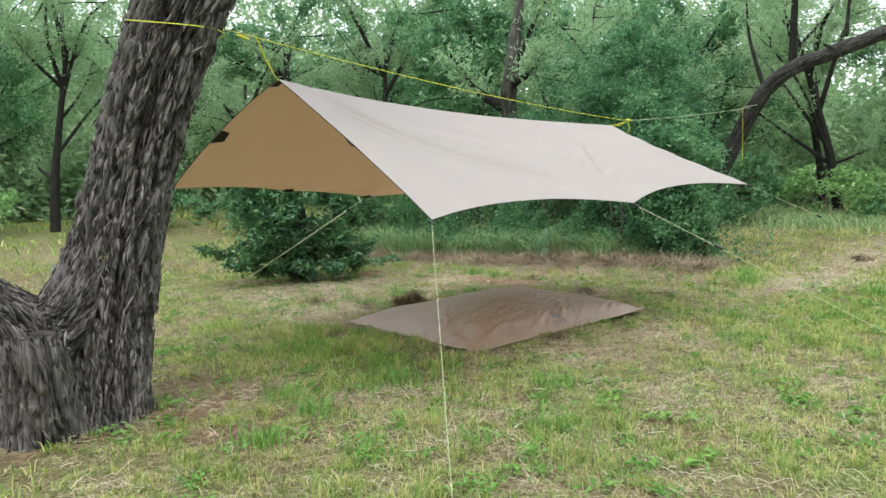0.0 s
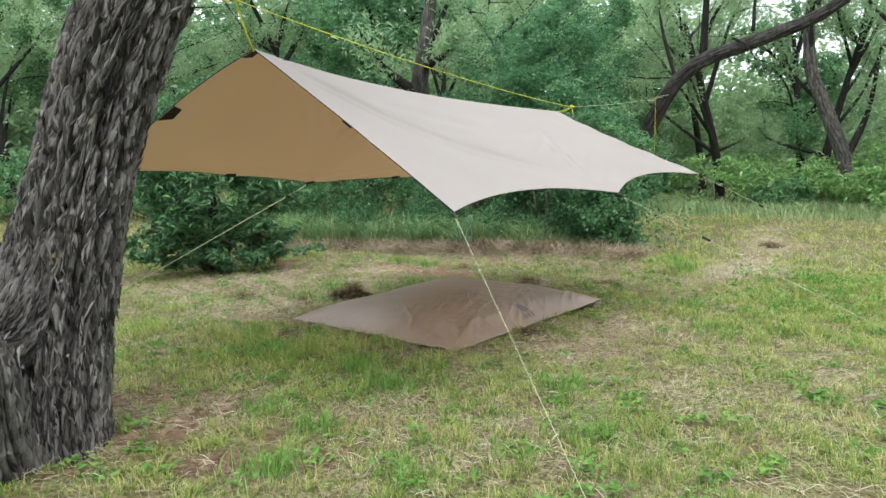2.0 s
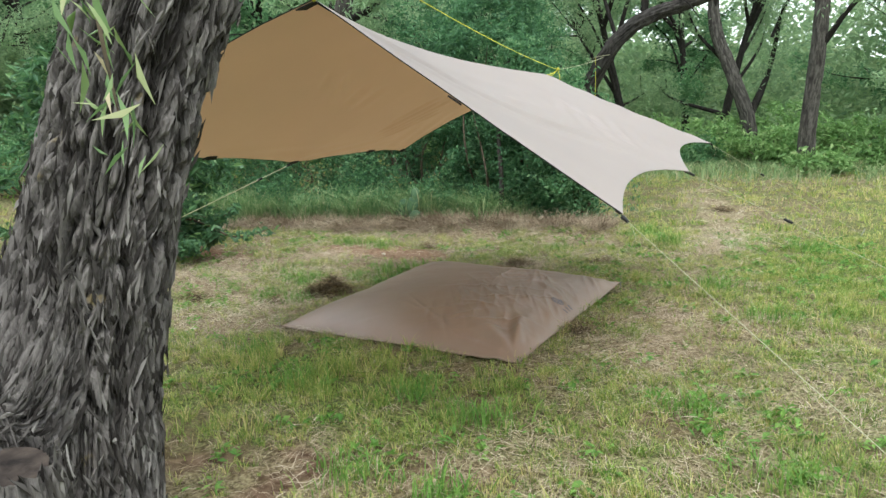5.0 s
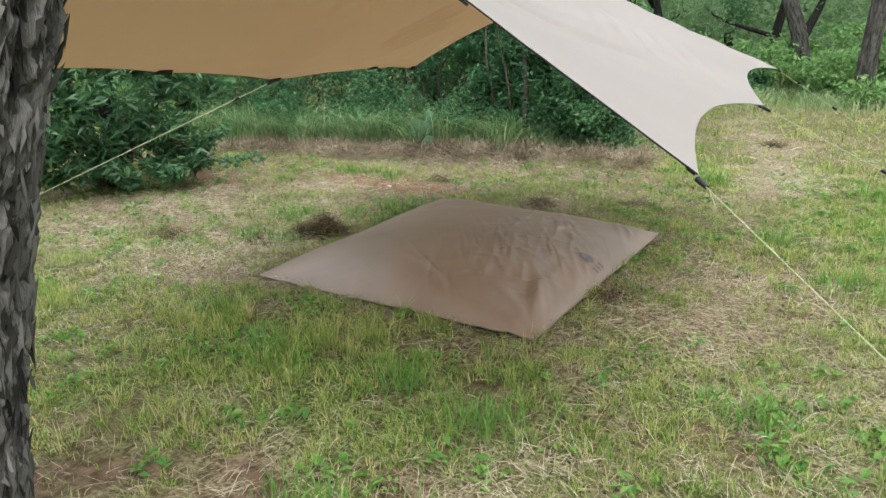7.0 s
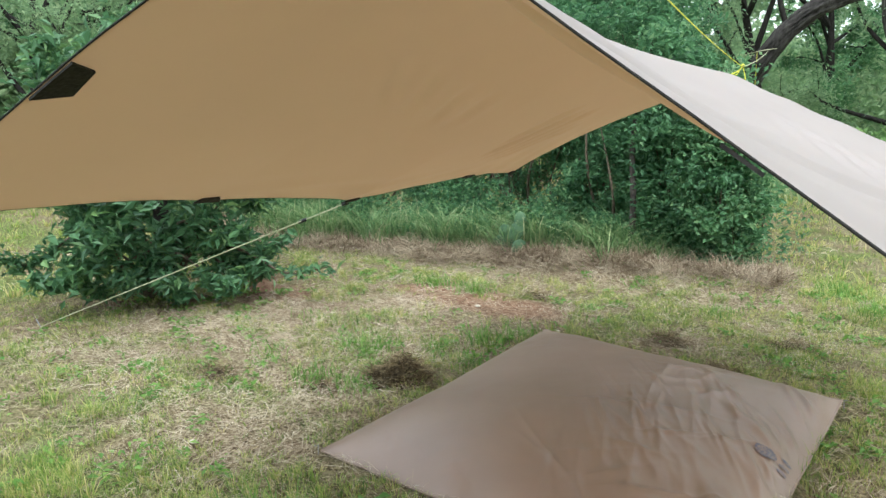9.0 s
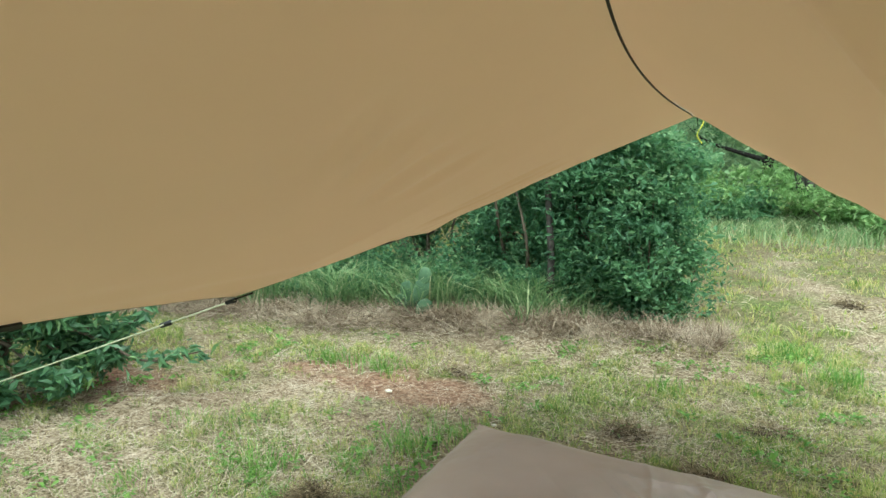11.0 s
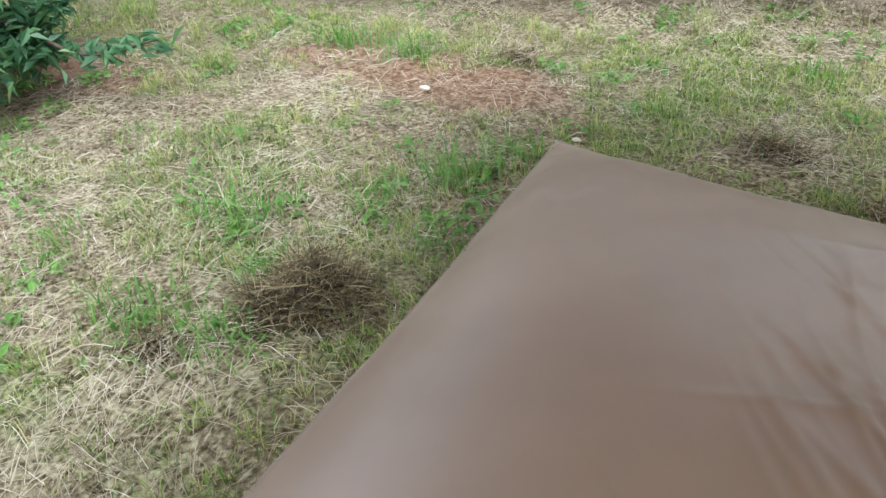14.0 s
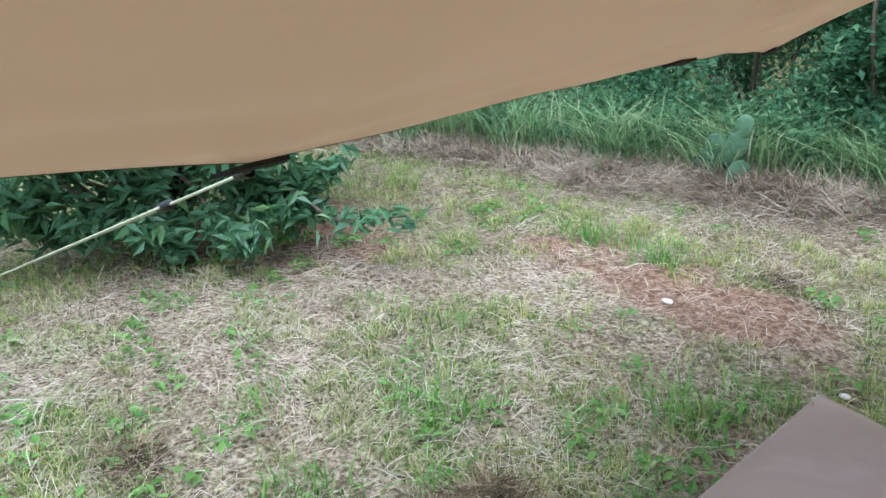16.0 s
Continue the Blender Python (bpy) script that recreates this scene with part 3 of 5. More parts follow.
def build_tarp():
    tarp = thing("tarp", "large pale grey tarp with tan lining pitched between two trees", "tarp", at=(0.5, 0, 0))
    nu, nv = 221, 89
    u, v = np.meshgrid(np.linspace(0, 1, nu), np.linspace(0, 1, nv), indexing="ij")
    runs_all = []
    for side, word in ((1, "right"), (-1, "left")):
        p = panel_points(side, u, v)
        du, dv = np.gradient(p, axis=0), np.gradient(p, axis=1)
        nrm = np.cross(du, dv)
        nrm /= np.linalg.norm(nrm, axis=-1)[..., None]
        nrm *= np.sign(nrm[..., 2:3])
        i, j = np.meshgrid(np.arange(nu - 1), np.arange(nv - 1), indexing="ij")
        a = (i * nv + j).ravel()
        f = np.stack([a, a + nv, a + nv + 1, a + 1], 1)
        off = np.array((0.5, 0, 0))
        for nm, mat, lift, label in (("outer_panel", OUTER, 0.002, "pale grey outer face"), ("lining_panel", INNER, -0.002, "tan inner face")):
            ob = mesh_from(nm, (p + nrm * lift).reshape(-1, 3) - off, f, mat, tarp, soft=True)
            tagged(ob, label)
        for edge, binding, words in ((p[0], HEM, "black bound edge"), (p[-1], HEM, "black bound edge"), (p[:, -1], OUTER if side > 0 else HEM, "grey bound edge" if side > 0 else "black bound edge")):
            ob = tubes("edge_binding", [(edge - off, 0.0026)], binding, tarp, 6)
            tagged(ob, words)
    seam = ridge(np.linspace(0, 1, 60)) - (0.5, 0, 0.007)
    tagged(tubes("ridge_seam", [(seam, 0.0028)], HEM, tarp, 6), "dark ridge seam")

    def tab(side, uu, vv, size, flip=1):
        """A folded webbing patch at the edge."""
        a = panel_points(side, np.array([[uu]]), np.array([[vv]]))[0, 0]
        b = panel_points(side, np.array([[uu + (0.012 if vv == 1 else 0.05)]]), np.array([[vv - (0.08 if vv == 1 else 0)]]))[0, 0]
        du = panel_points(side, np.array([[min(uu + 0.04, 1)]]), np.array([[vv]]))[0, 0] - a if vv == 1 else panel_points(side, np.array([[uu]]), np.array([[vv + 0.05]]))[0, 0] - a
        du /= np.linalg.norm(du)
        inn = (b - a) - du * ((b - a) @ du)
        inn /= np.linalg.norm(inn)
        n = np.cross(du, inn)
        n *= -np.sign(n[2])
        c = [a - du * size, a + du * size, a + du * size * 0.55 + inn * size * 0.9, a - du * size * 0.75 + inn * size * 0.75]
        verts = [q + n * 0.006 - (0.5, 0, 0) for q in c] + [q + n * 0.012 - (0.5, 0, 0) for q in c]
        f = [[0, 1, 2, 3], [7, 6, 5, 4], [0, 4, 5, 1], [1, 5, 6, 2], [2, 6, 7, 3], [3, 7, 4, 0]]
        tagged(mesh_from("tie_tab", verts, f, HEM, tarp), "black webbing tie tab")

    tab(-1, 0.0, 0.55, 0.09)
    tab(1, 0.0, 0.47, 0.035)
    for s in (0.24, 0.46, 0.79, 0.985):
        tab(-1, s, 1, 0.055)
    for s in (0.012, 0.5, 0.988):
        tab(1, s, 1, 0.03)
    tab(-1, 0.0, 0.03, 0.05)


build_tarp()


# ---- groundsheet ----
def build_groundsheet():
    sheet = thing("groundsheet", "wrinkled brown cloth groundsheet spread over the grass", "groundsheet")
    n = 260
    s, t = np.meshgrid(np.linspace(0, 1, n), np.linspace(0, 1, n), indexing="ij")
    b, a, d, c = [np.array(q) for q in BED]
    xy = (1 - s)[..., None] * ((1 - t)[..., None] * b + t[..., None] * c) + s[..., None] * ((1 - t)[..., None] * a + t[..., None] * d)
    x, y = xy[..., 0], xy[..., 1]
    rim = np.minimum.reduce([s, 1 - s, t, 1 - t])
    plump = np.prod([1 - np.exp(-q / 0.055) for q in (s, 1 - s, t, 1 - t)], axis=0)
    z = 0.018 + 0.03 * t + 0.095 * plump + 0.045 * np.sin(np.pi * s) * np.sin(np.pi * t) + 0.03 * (fbm(x * 1.5, y * 1.5, 14) - 0.5)
    # folds drawn to the pegged corner, a seam, and long soft creases on the slack side
    away = np.arctan2(t, 1.001 - s)
    reach = np.hypot(1 - s, t)
    z += 0.020 * np.sin(11 * away + 0.8) * np.exp(-((reach - 0.17) / 0.11) ** 2) * smooth(0.02, 0.08, rim)
    z += np.exp(-((s - 0.84) / 0.012) ** 2) * 0.002 + 0.012 * np.exp(-((s - 0.93 + 0.06 * t) / 0.025) ** 2) * (1 - t)
    crease = np.random.default_rng(5)
    for k in range(120):
        cs, ct = 1 - 0.5 * crease.uniform(0, 1), crease.uniform(0.12, 0.86)
        ang = crease.normal(-0.95, 0.22) if crease.uniform() < 0.85 else crease.normal(0.4, 0.4)
        along, across = (s - cs) * math.cos(ang) + (t - ct) * math.sin(ang), -(s - cs) * math.sin(ang) + (t - ct) * math.cos(ang)
        across = across + 0.4 * along ** 2 * crease.normal(0, 1)
        wide, far = crease.uniform(0.006, 0.016), crease.uniform(0.06, 0.20)
        z += cs * crease.uniform(0.004, 0.013) * np.exp(-np.abs(across / wide) ** 1.5 - (along / far) ** 2) * smooth(0, 0.06, rim)
    z += 0.004 * (fbm(s * 9, t * 9, 23) - 0.5) * smooth(0, 0.1, rim)
    top = np.stack([x, y, z + np.clip(land(x, y), 0, 1)], -1)
    i, j = np.meshgrid(np.arange(n - 1), np.arange(n - 1), indexing="ij")
    k = (i * n + j).ravel()
    f = np.stack([k, k + n, k + n + 1, k + 1], 1)
    under = top - (0, 0, 0.004)
    mesh_from("cloth", np.vstack([top.reshape(-1, 3), under.reshape(-1, 3)]), np.vstack([f, f[:, ::-1] + n * n]), SHEET, sheet, soft=True)
    for edge in (top[0], top[-1], top[:, 0], top[:, -1]):
        tagged(tubes("hem", [(edge - (0, 0, 0.003), 0.006)], SHEET, sheet, 6), "stitched brown hem")

    def print_bar(s0, t0, ls, lt):
        ss, tt = np.meshgrid(np.linspace(-1, 1, 6), np.linspace(-1, 1, 6), indexing="ij")
        ss, tt = s0 + ls * (0.5 + 0.5 * ss * np.sqrt(1 - tt ** 2 / 2)), t0 + lt * (0.5 + 0.5 * tt * np.sqrt(1 - ss ** 2 / 2))
        fi, fj = np.clip(ss * (n - 1), 0, n - 1.001), np.clip(tt * (n - 1), 0, n - 1.001)
        a0, b0 = fi.astype(int), fj.astype(int)
        fa, fb = (fi - a0)[..., None], (fj - b0)[..., None]
        p = top[a0, b0] * (1 - fa) * (1 - fb) + top[a0 + 1, b0] * fa * (1 - fb) + top[a0, b0 + 1] * (1 - fa) * fb + top[a0 + 1, b0 + 1] * fa * fb
        p = p + (0, 0, 0.005)
        ii, jj = np.meshgrid(np.arange(5), np.arange(5), indexing="ij")
        kk = (ii * 6 + jj).ravel()
        ob = mesh_from("printed_mark", p.reshape(-1, 3), np.stack([kk, kk + 6, kk + 7, kk + 1], 1), INK, sheet)
        tagged(ob, "faded blue printed mark")

    print_bar(0.905, 0.470, 0.05, 0.042)
    for k in range(3):
        print_bar(0.962, 0.455 + 0.022 * k, 0.022, 0.012)
    for k, (px, py) in enumerate(BED):
        q = np.array((px, py, 0.035))
        o = np.array((px - 0.1, py - 0.15, 0.0))
        o[:2] /= np.linalg.norm(o[:2])
        peg = tubes("peg", [(np.array([q + o * 0.03 + (0, 0, 0.012), q + o * 0.012 + (0, 0, 0.014), q + o * 0.015 - (0, 0, 0.07)]), 0.003)], PEG, sheet, 6)


build_groundsheet()


# ---- cords ----
def sagged(a, b, sag, n=24):
    a, b = np.array(a, float), np.array(b, float)
    s = np.linspace(0, 1, n)[:, None]
    p = a * (1 - s) + b * s
    p[:, 2] -= (sag * 4 * s * (1 - s))[:, 0]
    return p


def trunk_axis(z):
    z = np.asarray(z, float)
    return np.stack([1.029 - 0.150 * z + 0.117 * z * z - 0.03 * np.clip(z - 2.6, 0, 9) ** 2, -3.292 + 0.093 * z + 0.063 * z * z - 0.015 * np.clip(z - 2.6, 0, 9) ** 2, z], -1)


KNOT = np.array((-0.051, 2.089, 1.802))
WRAP_Z = 2.2
WRAP = trunk_axis(WRAP_Z)
FAR_TIE = np.array((-1.46, 6.05, 2.12))


def build_cords():
    line = thing("ridge_cord", "yellow ridge cord tied round two trees", "cord")
    start = WRAP + (0.10, 0.22, 0.0)
    tubes("main_run", [(sagged(start, KNOT, 0.05), 0.0027)], YELLOW, line, 6)
    tubes("far_run", [(sagged(KNOT, FAR_TIE, 0.02), 0.0028)], CORD, line, 6)
    th = np.linspace(0, 2 * np.pi, 40)
    ring = np.stack([WRAP[0] + 0.262 * np.cos(th), WRAP[1] + 0.262 * np.sin(th), WRAP_Z - 0.03 * np.cos(th) - 0.03 * np.sin(th) + 0.01 * np.sin(2 * th)], 1)
    tubes("tree_wrap", [(ring, 0.003)], YELLOW, line, 6)
    th = np.linspace(0, 2 * np.pi, 24)
    ring = np.stack([FAR_TIE[0] - 0.08 + 0.2 * np.cos(th), FAR_TIE[1] + 0.1 + 0.2 * np.sin(th), FAR_TIE[2] + 0.03 * np.cos(th)], 1)
    tubes("far_tree_wrap", [(ring, 0.004)], CORD, line, 6)
    tubes("loose_tail", [(np.array([FAR_TIE + (-0.1, -0.05, 0), FAR_TIE + (-0.1, -0.06, -0.4), FAR_TIE + (-0.12, -0.06, -0.85)]), 0.003)], YELLOW, line, 6)
    for nm, a, b in (("front_loop", PEAK + (0, 0, -0.01), start + (np.array(KNOT) - start) * 0.05), ("back_loop", BACK + (0, 0, 0), KNOT)):
        tubes(nm, [(sagged(a, b, 0.01, 8), 0.0034), (sagged(a + (0.01, 0, 0), b - (0.01, 0, 0), 0.025, 12), 0.0026)], YELLOW, line, 6)
    tubes("knot", [(np.array([KNOT + (0.03, -0.06, 0.004), KNOT + (0, 0, 0.01), KNOT + (-0.02, 0.07, 0.004)]), (0.006, 0.012, 0.006))], YELLOW, line, 8)
    tubes("knot", [(np.array([start + (-0.02, 0.10, -0.03), start + (-0.03, 0.14, -0.04), start + (-0.04, 0.18, -0.05)]), (0.006, 0.011, 0.006))], YELLOW, line, 8)
    tail = np.array([KNOT + (0, 0, 0), KNOT + (0.02, 0.0, -0.08), KNOT + (-0.01, -0.01, -0.15), KNOT + (0.015, 0, -0.2)])
    tubes("loose_tail", [(spline(tail, 16), 0.003)], YELLOW, line, 6)

    def guy(a, b, mat, r, label, slack=0.0, double=False, hold=0.3):
        g = thing("guy_line", label, "cord", "guy lines of the tarp")
        a, b = np.array(a), np.array(b)
        m = a + (b - a) * hold
        if double:
            off = np.cross(b - a, (0, 0, 1))
            off = off / np.linalg.norm(off) * 0.007
            tubes("line", [(sagged(m + off, b, slack), r)], mat, g, 6)
            tubes("line", [(sagged(m - off, b, slack), r)], mat, g, 6)
            tubes("line", [(sagged(a, m, 0), r)], mat, g, 6)
        else:
            tubes("line", [(sagged(a, b, slack), r)], mat, g, 6)
        d = (b - a) / np.linalg.norm(b - a)
        tagged(tubes("tensioner", [(np.array([m - d * 0.03, m - d * 0.025, m + d * 0.025, m + d * 0.03]), (0.004, 0.009, 0.009, 0.004))], PLASTIC, g, 8), "black cord tensioner")
        tagged(tubes("hook", [(np.array([a, a + d * 0.04]), (0.009, 0.006))], PLASTIC, g, 8), "black toggle at the tarp")
        tail = np.array([a + d * 0.05, a + d * 0.07 + (0.01, 0, -0.04), a + d * 0.05 + (0.0, 0.02, -0.08)])
        if not double:
            tubes("loose_end", [(spline(tail, 10), r * 0.9)], mat, g, 6)
        out = d.copy()
        out[2] = 0
        out /= np.linalg.norm(out)
        tagged(tubes("peg", [(np.array([b + out * 0.05 + (0, 0, 0.05), b, b - out * 0.05 - (0, 0, 0.08)]), 0.004)], PEG, g, 6), "dull steel peg")

    guy((2.32, -1.80, 1.06), (4.39, -3.02, 0.02), CORD, 0.0012, "pale guy line pegged into the mown grass", hold=0.9)
    guy((1.88, 0.15, 1.04), (3.6, 1.0, 0.02), CORD, 0.002, "pale guy line with a black tensioner, pegged in grass")
    guy((1.36, 2.135, 1.098), (2.2, 4.4, 0.02), CORD, 0.0018, "thin pale guy line from the far corner")
    guy((-0.738, -0.665, 1.146), (-3.85, -1.08, 0.03), CORD, 0.0028, "pale doubled guy line pegged beside the leafy shrub", 0, True, 0.10)


build_cords()


# ---- the large tree beside the tarp ----
def bark_relief(th, z, seed=0):
    """Long interlaced plates between deep furrows, in 0..1."""
    warp = 0.5 * (fbm(th * 2.2 + seed, z * 2.0, 5 + seed) - 0.5)
    a = vnoise(th * 7 + 6 * warp + 1.2 * z, z * 3.6 + seed, 2 + seed)
    b = vnoise(th * 16 + 9 * warp - 1.5 * z, z * 9, 3 + seed)
    c = vnoise(th * 46 - 3 * z, z * 18, 4 + seed)
    plate_height = smooth(0.0, 0.36, np.abs(2 * a - 1))
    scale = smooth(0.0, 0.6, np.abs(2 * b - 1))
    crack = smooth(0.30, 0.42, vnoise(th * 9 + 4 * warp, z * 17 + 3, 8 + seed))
    return 0.46 * plate_height + 0.32 * scale + 0.12 * c + 0.10 * crack


def bark_limb(name, axis, radii, parent, mat, depth, nz, nth, seed, flare=None, flakes=0):
    """A limb along axis (n, 3) with cut bark relief."""
    path = spline(axis, nz)
    rad = np.interp(np.linspace(0, 1, nz), np.linspace(0, 1, len(radii)), radii)
    d = np.gradient(path, axis=0)
    d /= np.linalg.norm(d, axis=1)[:, None]
    a = np.cross(d, (0.0, 1.0, 0.0))
    a /= np.linalg.norm(a, axis=1)[:, None]
    b = np.cross(d, a)
    th = np.linspace(0, 2 * np.pi, nth, endpoint=False)
    length = np.concatenate([[0], np.cumsum(np.linalg.norm(np.diff(path, axis=0), axis=1))])
    T, L = np.meshgrid(th, length)
    wrap = np.stack([bark_relief(T, L, seed), bark_relief(T - 2 * np.pi, L, seed)])
    blend = smooth(5.6, 6.28, T)
    rel = wrap[0] * (1 - blend) + wrap[1] * blend
    girth = 1 + 0.04 * np.sin(2 * T + seed) + 0.04 * np.sin(3 * T + 1.7 * L + seed) + 0.04 * np.sin(5 * T - 2 * L)
    r = rad[:, None] * girth + depth * (rel - 0.6)
    if flare is not None:
        r = r + flare(T, L)
    v = path[:, None] + r[..., None] * (np.cos(T)[..., None] * a[:, None] + np.sin(T)[..., None] * b[:, None])
    i, j = np.meshgrid(np.arange(nz - 1), np.arange(nth), indexing="ij")
    q = np.stack([i * nth + j, i * nth + (j + 1) % nth, (i + 1) * nth + (j + 1) % nth, (i + 1) * nth + j], -1).reshape(-1, 4)
    # tint carries the relief, which shades the furrows in the bark colour
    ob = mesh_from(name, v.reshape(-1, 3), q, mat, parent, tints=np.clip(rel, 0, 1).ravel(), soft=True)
    if flakes:
        # loose slivers of bark standing off the surface
        out = np.cos(T)[..., None] * a[:, None] + np.sin(T)[..., None] * b[:, None]
        i, j = rng.integers(2, nz - 2, flakes), rng.integers(0, nth, flakes)
        c, n = v[i, j], out[i, j]
        side = np.cross(n, d[i])
        slant = rng.normal(0.08, 0.3, flakes)[:, None]
        along = d[i] * np.cos(slant) + side * np.sin(slant)
        side = np.cross(n, along)
        ln, wd = rng.uniform(0.014, 0.062, flakes)[:, None] * (0.5 + fbm(c[:, 2] * 3, c[:, 0] * 6 + c[:, 1] * 6, 19))[:, None], rng.uniform(0.0022, 0.0105, flakes)[:, None]
        lift = rng.uniform(-0.004, 0.007, flakes)[:, None]
        c = c + n * (lift + 0.002)
        tip = rng.uniform(-0.010, 0.012, (2, flakes, 1))
        pts = [c - along * ln + n * tip[0], c - side * wd - n * 0.004 - along * ln * rng.uniform(-0.5, 0.5, (flakes, 1)), c + along * ln + n * tip[1], c + side * wd - n * 0.004 + along * ln * rng.uniform(-0.5, 0.5, (flakes, 1)), c + n * 0.006]
        k = np.arange(flakes)[:, None] * 5
        f = np.concatenate([k + [4, 0, 1], k + [4, 1, 2], k + [4, 2, 3], k + [4, 3, 0]], 1).reshape(-1, 3)
        # slivers low in the relief are darkened too, as painted furrow shade
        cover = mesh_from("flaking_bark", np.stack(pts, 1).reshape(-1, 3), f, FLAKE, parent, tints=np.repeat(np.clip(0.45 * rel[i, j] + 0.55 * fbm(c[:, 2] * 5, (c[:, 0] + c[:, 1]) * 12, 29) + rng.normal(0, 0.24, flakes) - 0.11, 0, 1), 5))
        tagged(cover, "loose grey slivers of bark", kind="stuff")
    return ob


def build_big_tree():
    tree = thing("tree", "old leaning tree with deeply furrowed grey bark and forked base", "tree")
    zs = np.array([-0.1, 0.3, 0.8, 1.3, 1.8, 2.3, 2.8, 3.4, 4.2])

    def flare(T, L):
        r = 0.05 * np.exp(-L / 0.22) * (1 + 0.7 * np.sin(4 * T + 1)) + 0.02 * np.exp(-L / 0.5)
        r = r + 0.095 * np.exp(-((T - 1.05) / 0.75) ** 2 - ((L - 0.82) / 0.36) ** 2)
        # two rot holes above the fork and an old healed wound
        r = r - 0.075 * np.exp(-((T - 1.75) / 0.11) ** 2 - ((L - 0.80) / 0.05) ** 2) - 0.05 * np.exp(-((T - 1.45) / 0.09) ** 2 - ((L - 0.76) / 0.05) ** 2)
        ring = np.hypot((T - 1.85) / 0.30, (L - 1.33) / 0.11)
        return r + 0.022 * np.exp(-((ring - 1) / 0.3) ** 2) - 0.02 * np.exp(-(ring / 0.6) ** 2)

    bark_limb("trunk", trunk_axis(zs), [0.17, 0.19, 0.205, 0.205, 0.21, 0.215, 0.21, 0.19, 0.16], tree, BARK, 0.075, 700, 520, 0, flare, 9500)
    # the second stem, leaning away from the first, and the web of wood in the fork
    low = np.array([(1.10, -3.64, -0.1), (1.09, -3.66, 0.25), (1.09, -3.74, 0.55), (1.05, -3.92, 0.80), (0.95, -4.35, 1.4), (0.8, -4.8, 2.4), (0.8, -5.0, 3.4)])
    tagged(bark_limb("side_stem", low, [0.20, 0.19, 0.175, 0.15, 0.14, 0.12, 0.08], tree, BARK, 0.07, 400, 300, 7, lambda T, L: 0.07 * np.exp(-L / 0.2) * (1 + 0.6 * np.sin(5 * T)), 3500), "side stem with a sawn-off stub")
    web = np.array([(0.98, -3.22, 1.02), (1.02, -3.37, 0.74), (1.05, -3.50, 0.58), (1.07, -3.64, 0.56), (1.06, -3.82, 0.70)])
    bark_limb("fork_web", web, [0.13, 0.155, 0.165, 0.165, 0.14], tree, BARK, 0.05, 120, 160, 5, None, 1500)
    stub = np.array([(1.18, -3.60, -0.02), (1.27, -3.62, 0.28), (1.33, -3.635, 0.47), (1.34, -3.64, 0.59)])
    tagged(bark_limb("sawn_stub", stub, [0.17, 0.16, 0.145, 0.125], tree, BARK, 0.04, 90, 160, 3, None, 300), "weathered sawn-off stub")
    # near-black disc paints the hollow's shade onto a flat cut face
    bm = bmesh.new()
    bmesh.ops.create_circle(bm, cap_ends=True, segments=28, radius=0.115, matrix=Matrix.Translation((1.335, -3.64, 0.562)) @ Euler((0.05, 0.22, 0)).to_matrix().to_4x4())
    part("cut_face", bm, WOUND, tree, "weathered cut face, its hollow painted dark")
    runs = []
    for k in range(7):
        a = np.array((1.1 + 0.05 * k, -2.9 + 0.1 * math.sin(k), 3.2 + 0.12 * k))
        e = a + (rng.uniform(-1.4, 1.6), rng.uniform(-1.4, 1.4), rng.uniform(0.9, 1.8))
        m = (a + e) / 2 + rng.normal(0, 0.15, 3)
        runs.append((spline([a, m, e], 14), np.linspace(0.08, 0.02, 14)))
    for run in runs:
        tubes("limb", [run], DARK_BARK, tree, 8)
    c = np.vstack([r[0][-6:] for r in runs])
    p = clumps(c, np.full(len(c), 0.55), [230] * len(c), 0.2, 0.8)
    p = p[p[:, 2] > 3.3]
    leaves("crown", p, rng.uniform(0.05, 0.09, len(p)), PALE_LEAF, rng.normal(0.5, 0.2, len(p)), tree, 0.22, 0.7)
    # a willowy twig hanging clear of the trunk
    twig = spline([(2.2, -3.6, 3.6), (2.55, -3.9, 2.6), (2.67, -3.98, 2.0), (2.66, -3.985, 1.66), (2.65, -3.965, 1.49)], 40)
    hang = tagged(tubes("hanging_twig", [(twig, np.linspace(0.012, 0.0012, 40))], TWIG, tree, 6), "thin drooping twig with narrow leaves")
    q = twig[14:]
    c = np.repeat(q, 4, axis=0) + rng.normal(0, 0.024, (4 * len(q), 3)) - (0, 0, 0.02)
    leaves("narrow_leaves", c, rng.uniform(0.03, 0.07, len(c)), TALL, rng.normal(0.55, 0.2, len(c)), hang, 0.045, 1.4, 0.1)


build_big_tree()

# ---- shrubs and trees ----
def stems_of(base, tips, r0, bend=0.12):
    runs = []
    for t in tips:
        b, t = np.asarray(base, float), np.asarray(t, float)
        m = b + (t - b) * 0.5 + rng.normal(0, bend, 3) * np.linalg.norm(t - b)
        m[2] = max(m[2], b[2] + 0.3 * (t[2] - b[2]))
        runs.append((spline([b + rng.normal(0, 0.02, 3) * (1, 1, 0), m, t], 10), np.linspace(r0 * rng.uniform(0.5, 1), r0 * 0.12, 10)))
    return runs


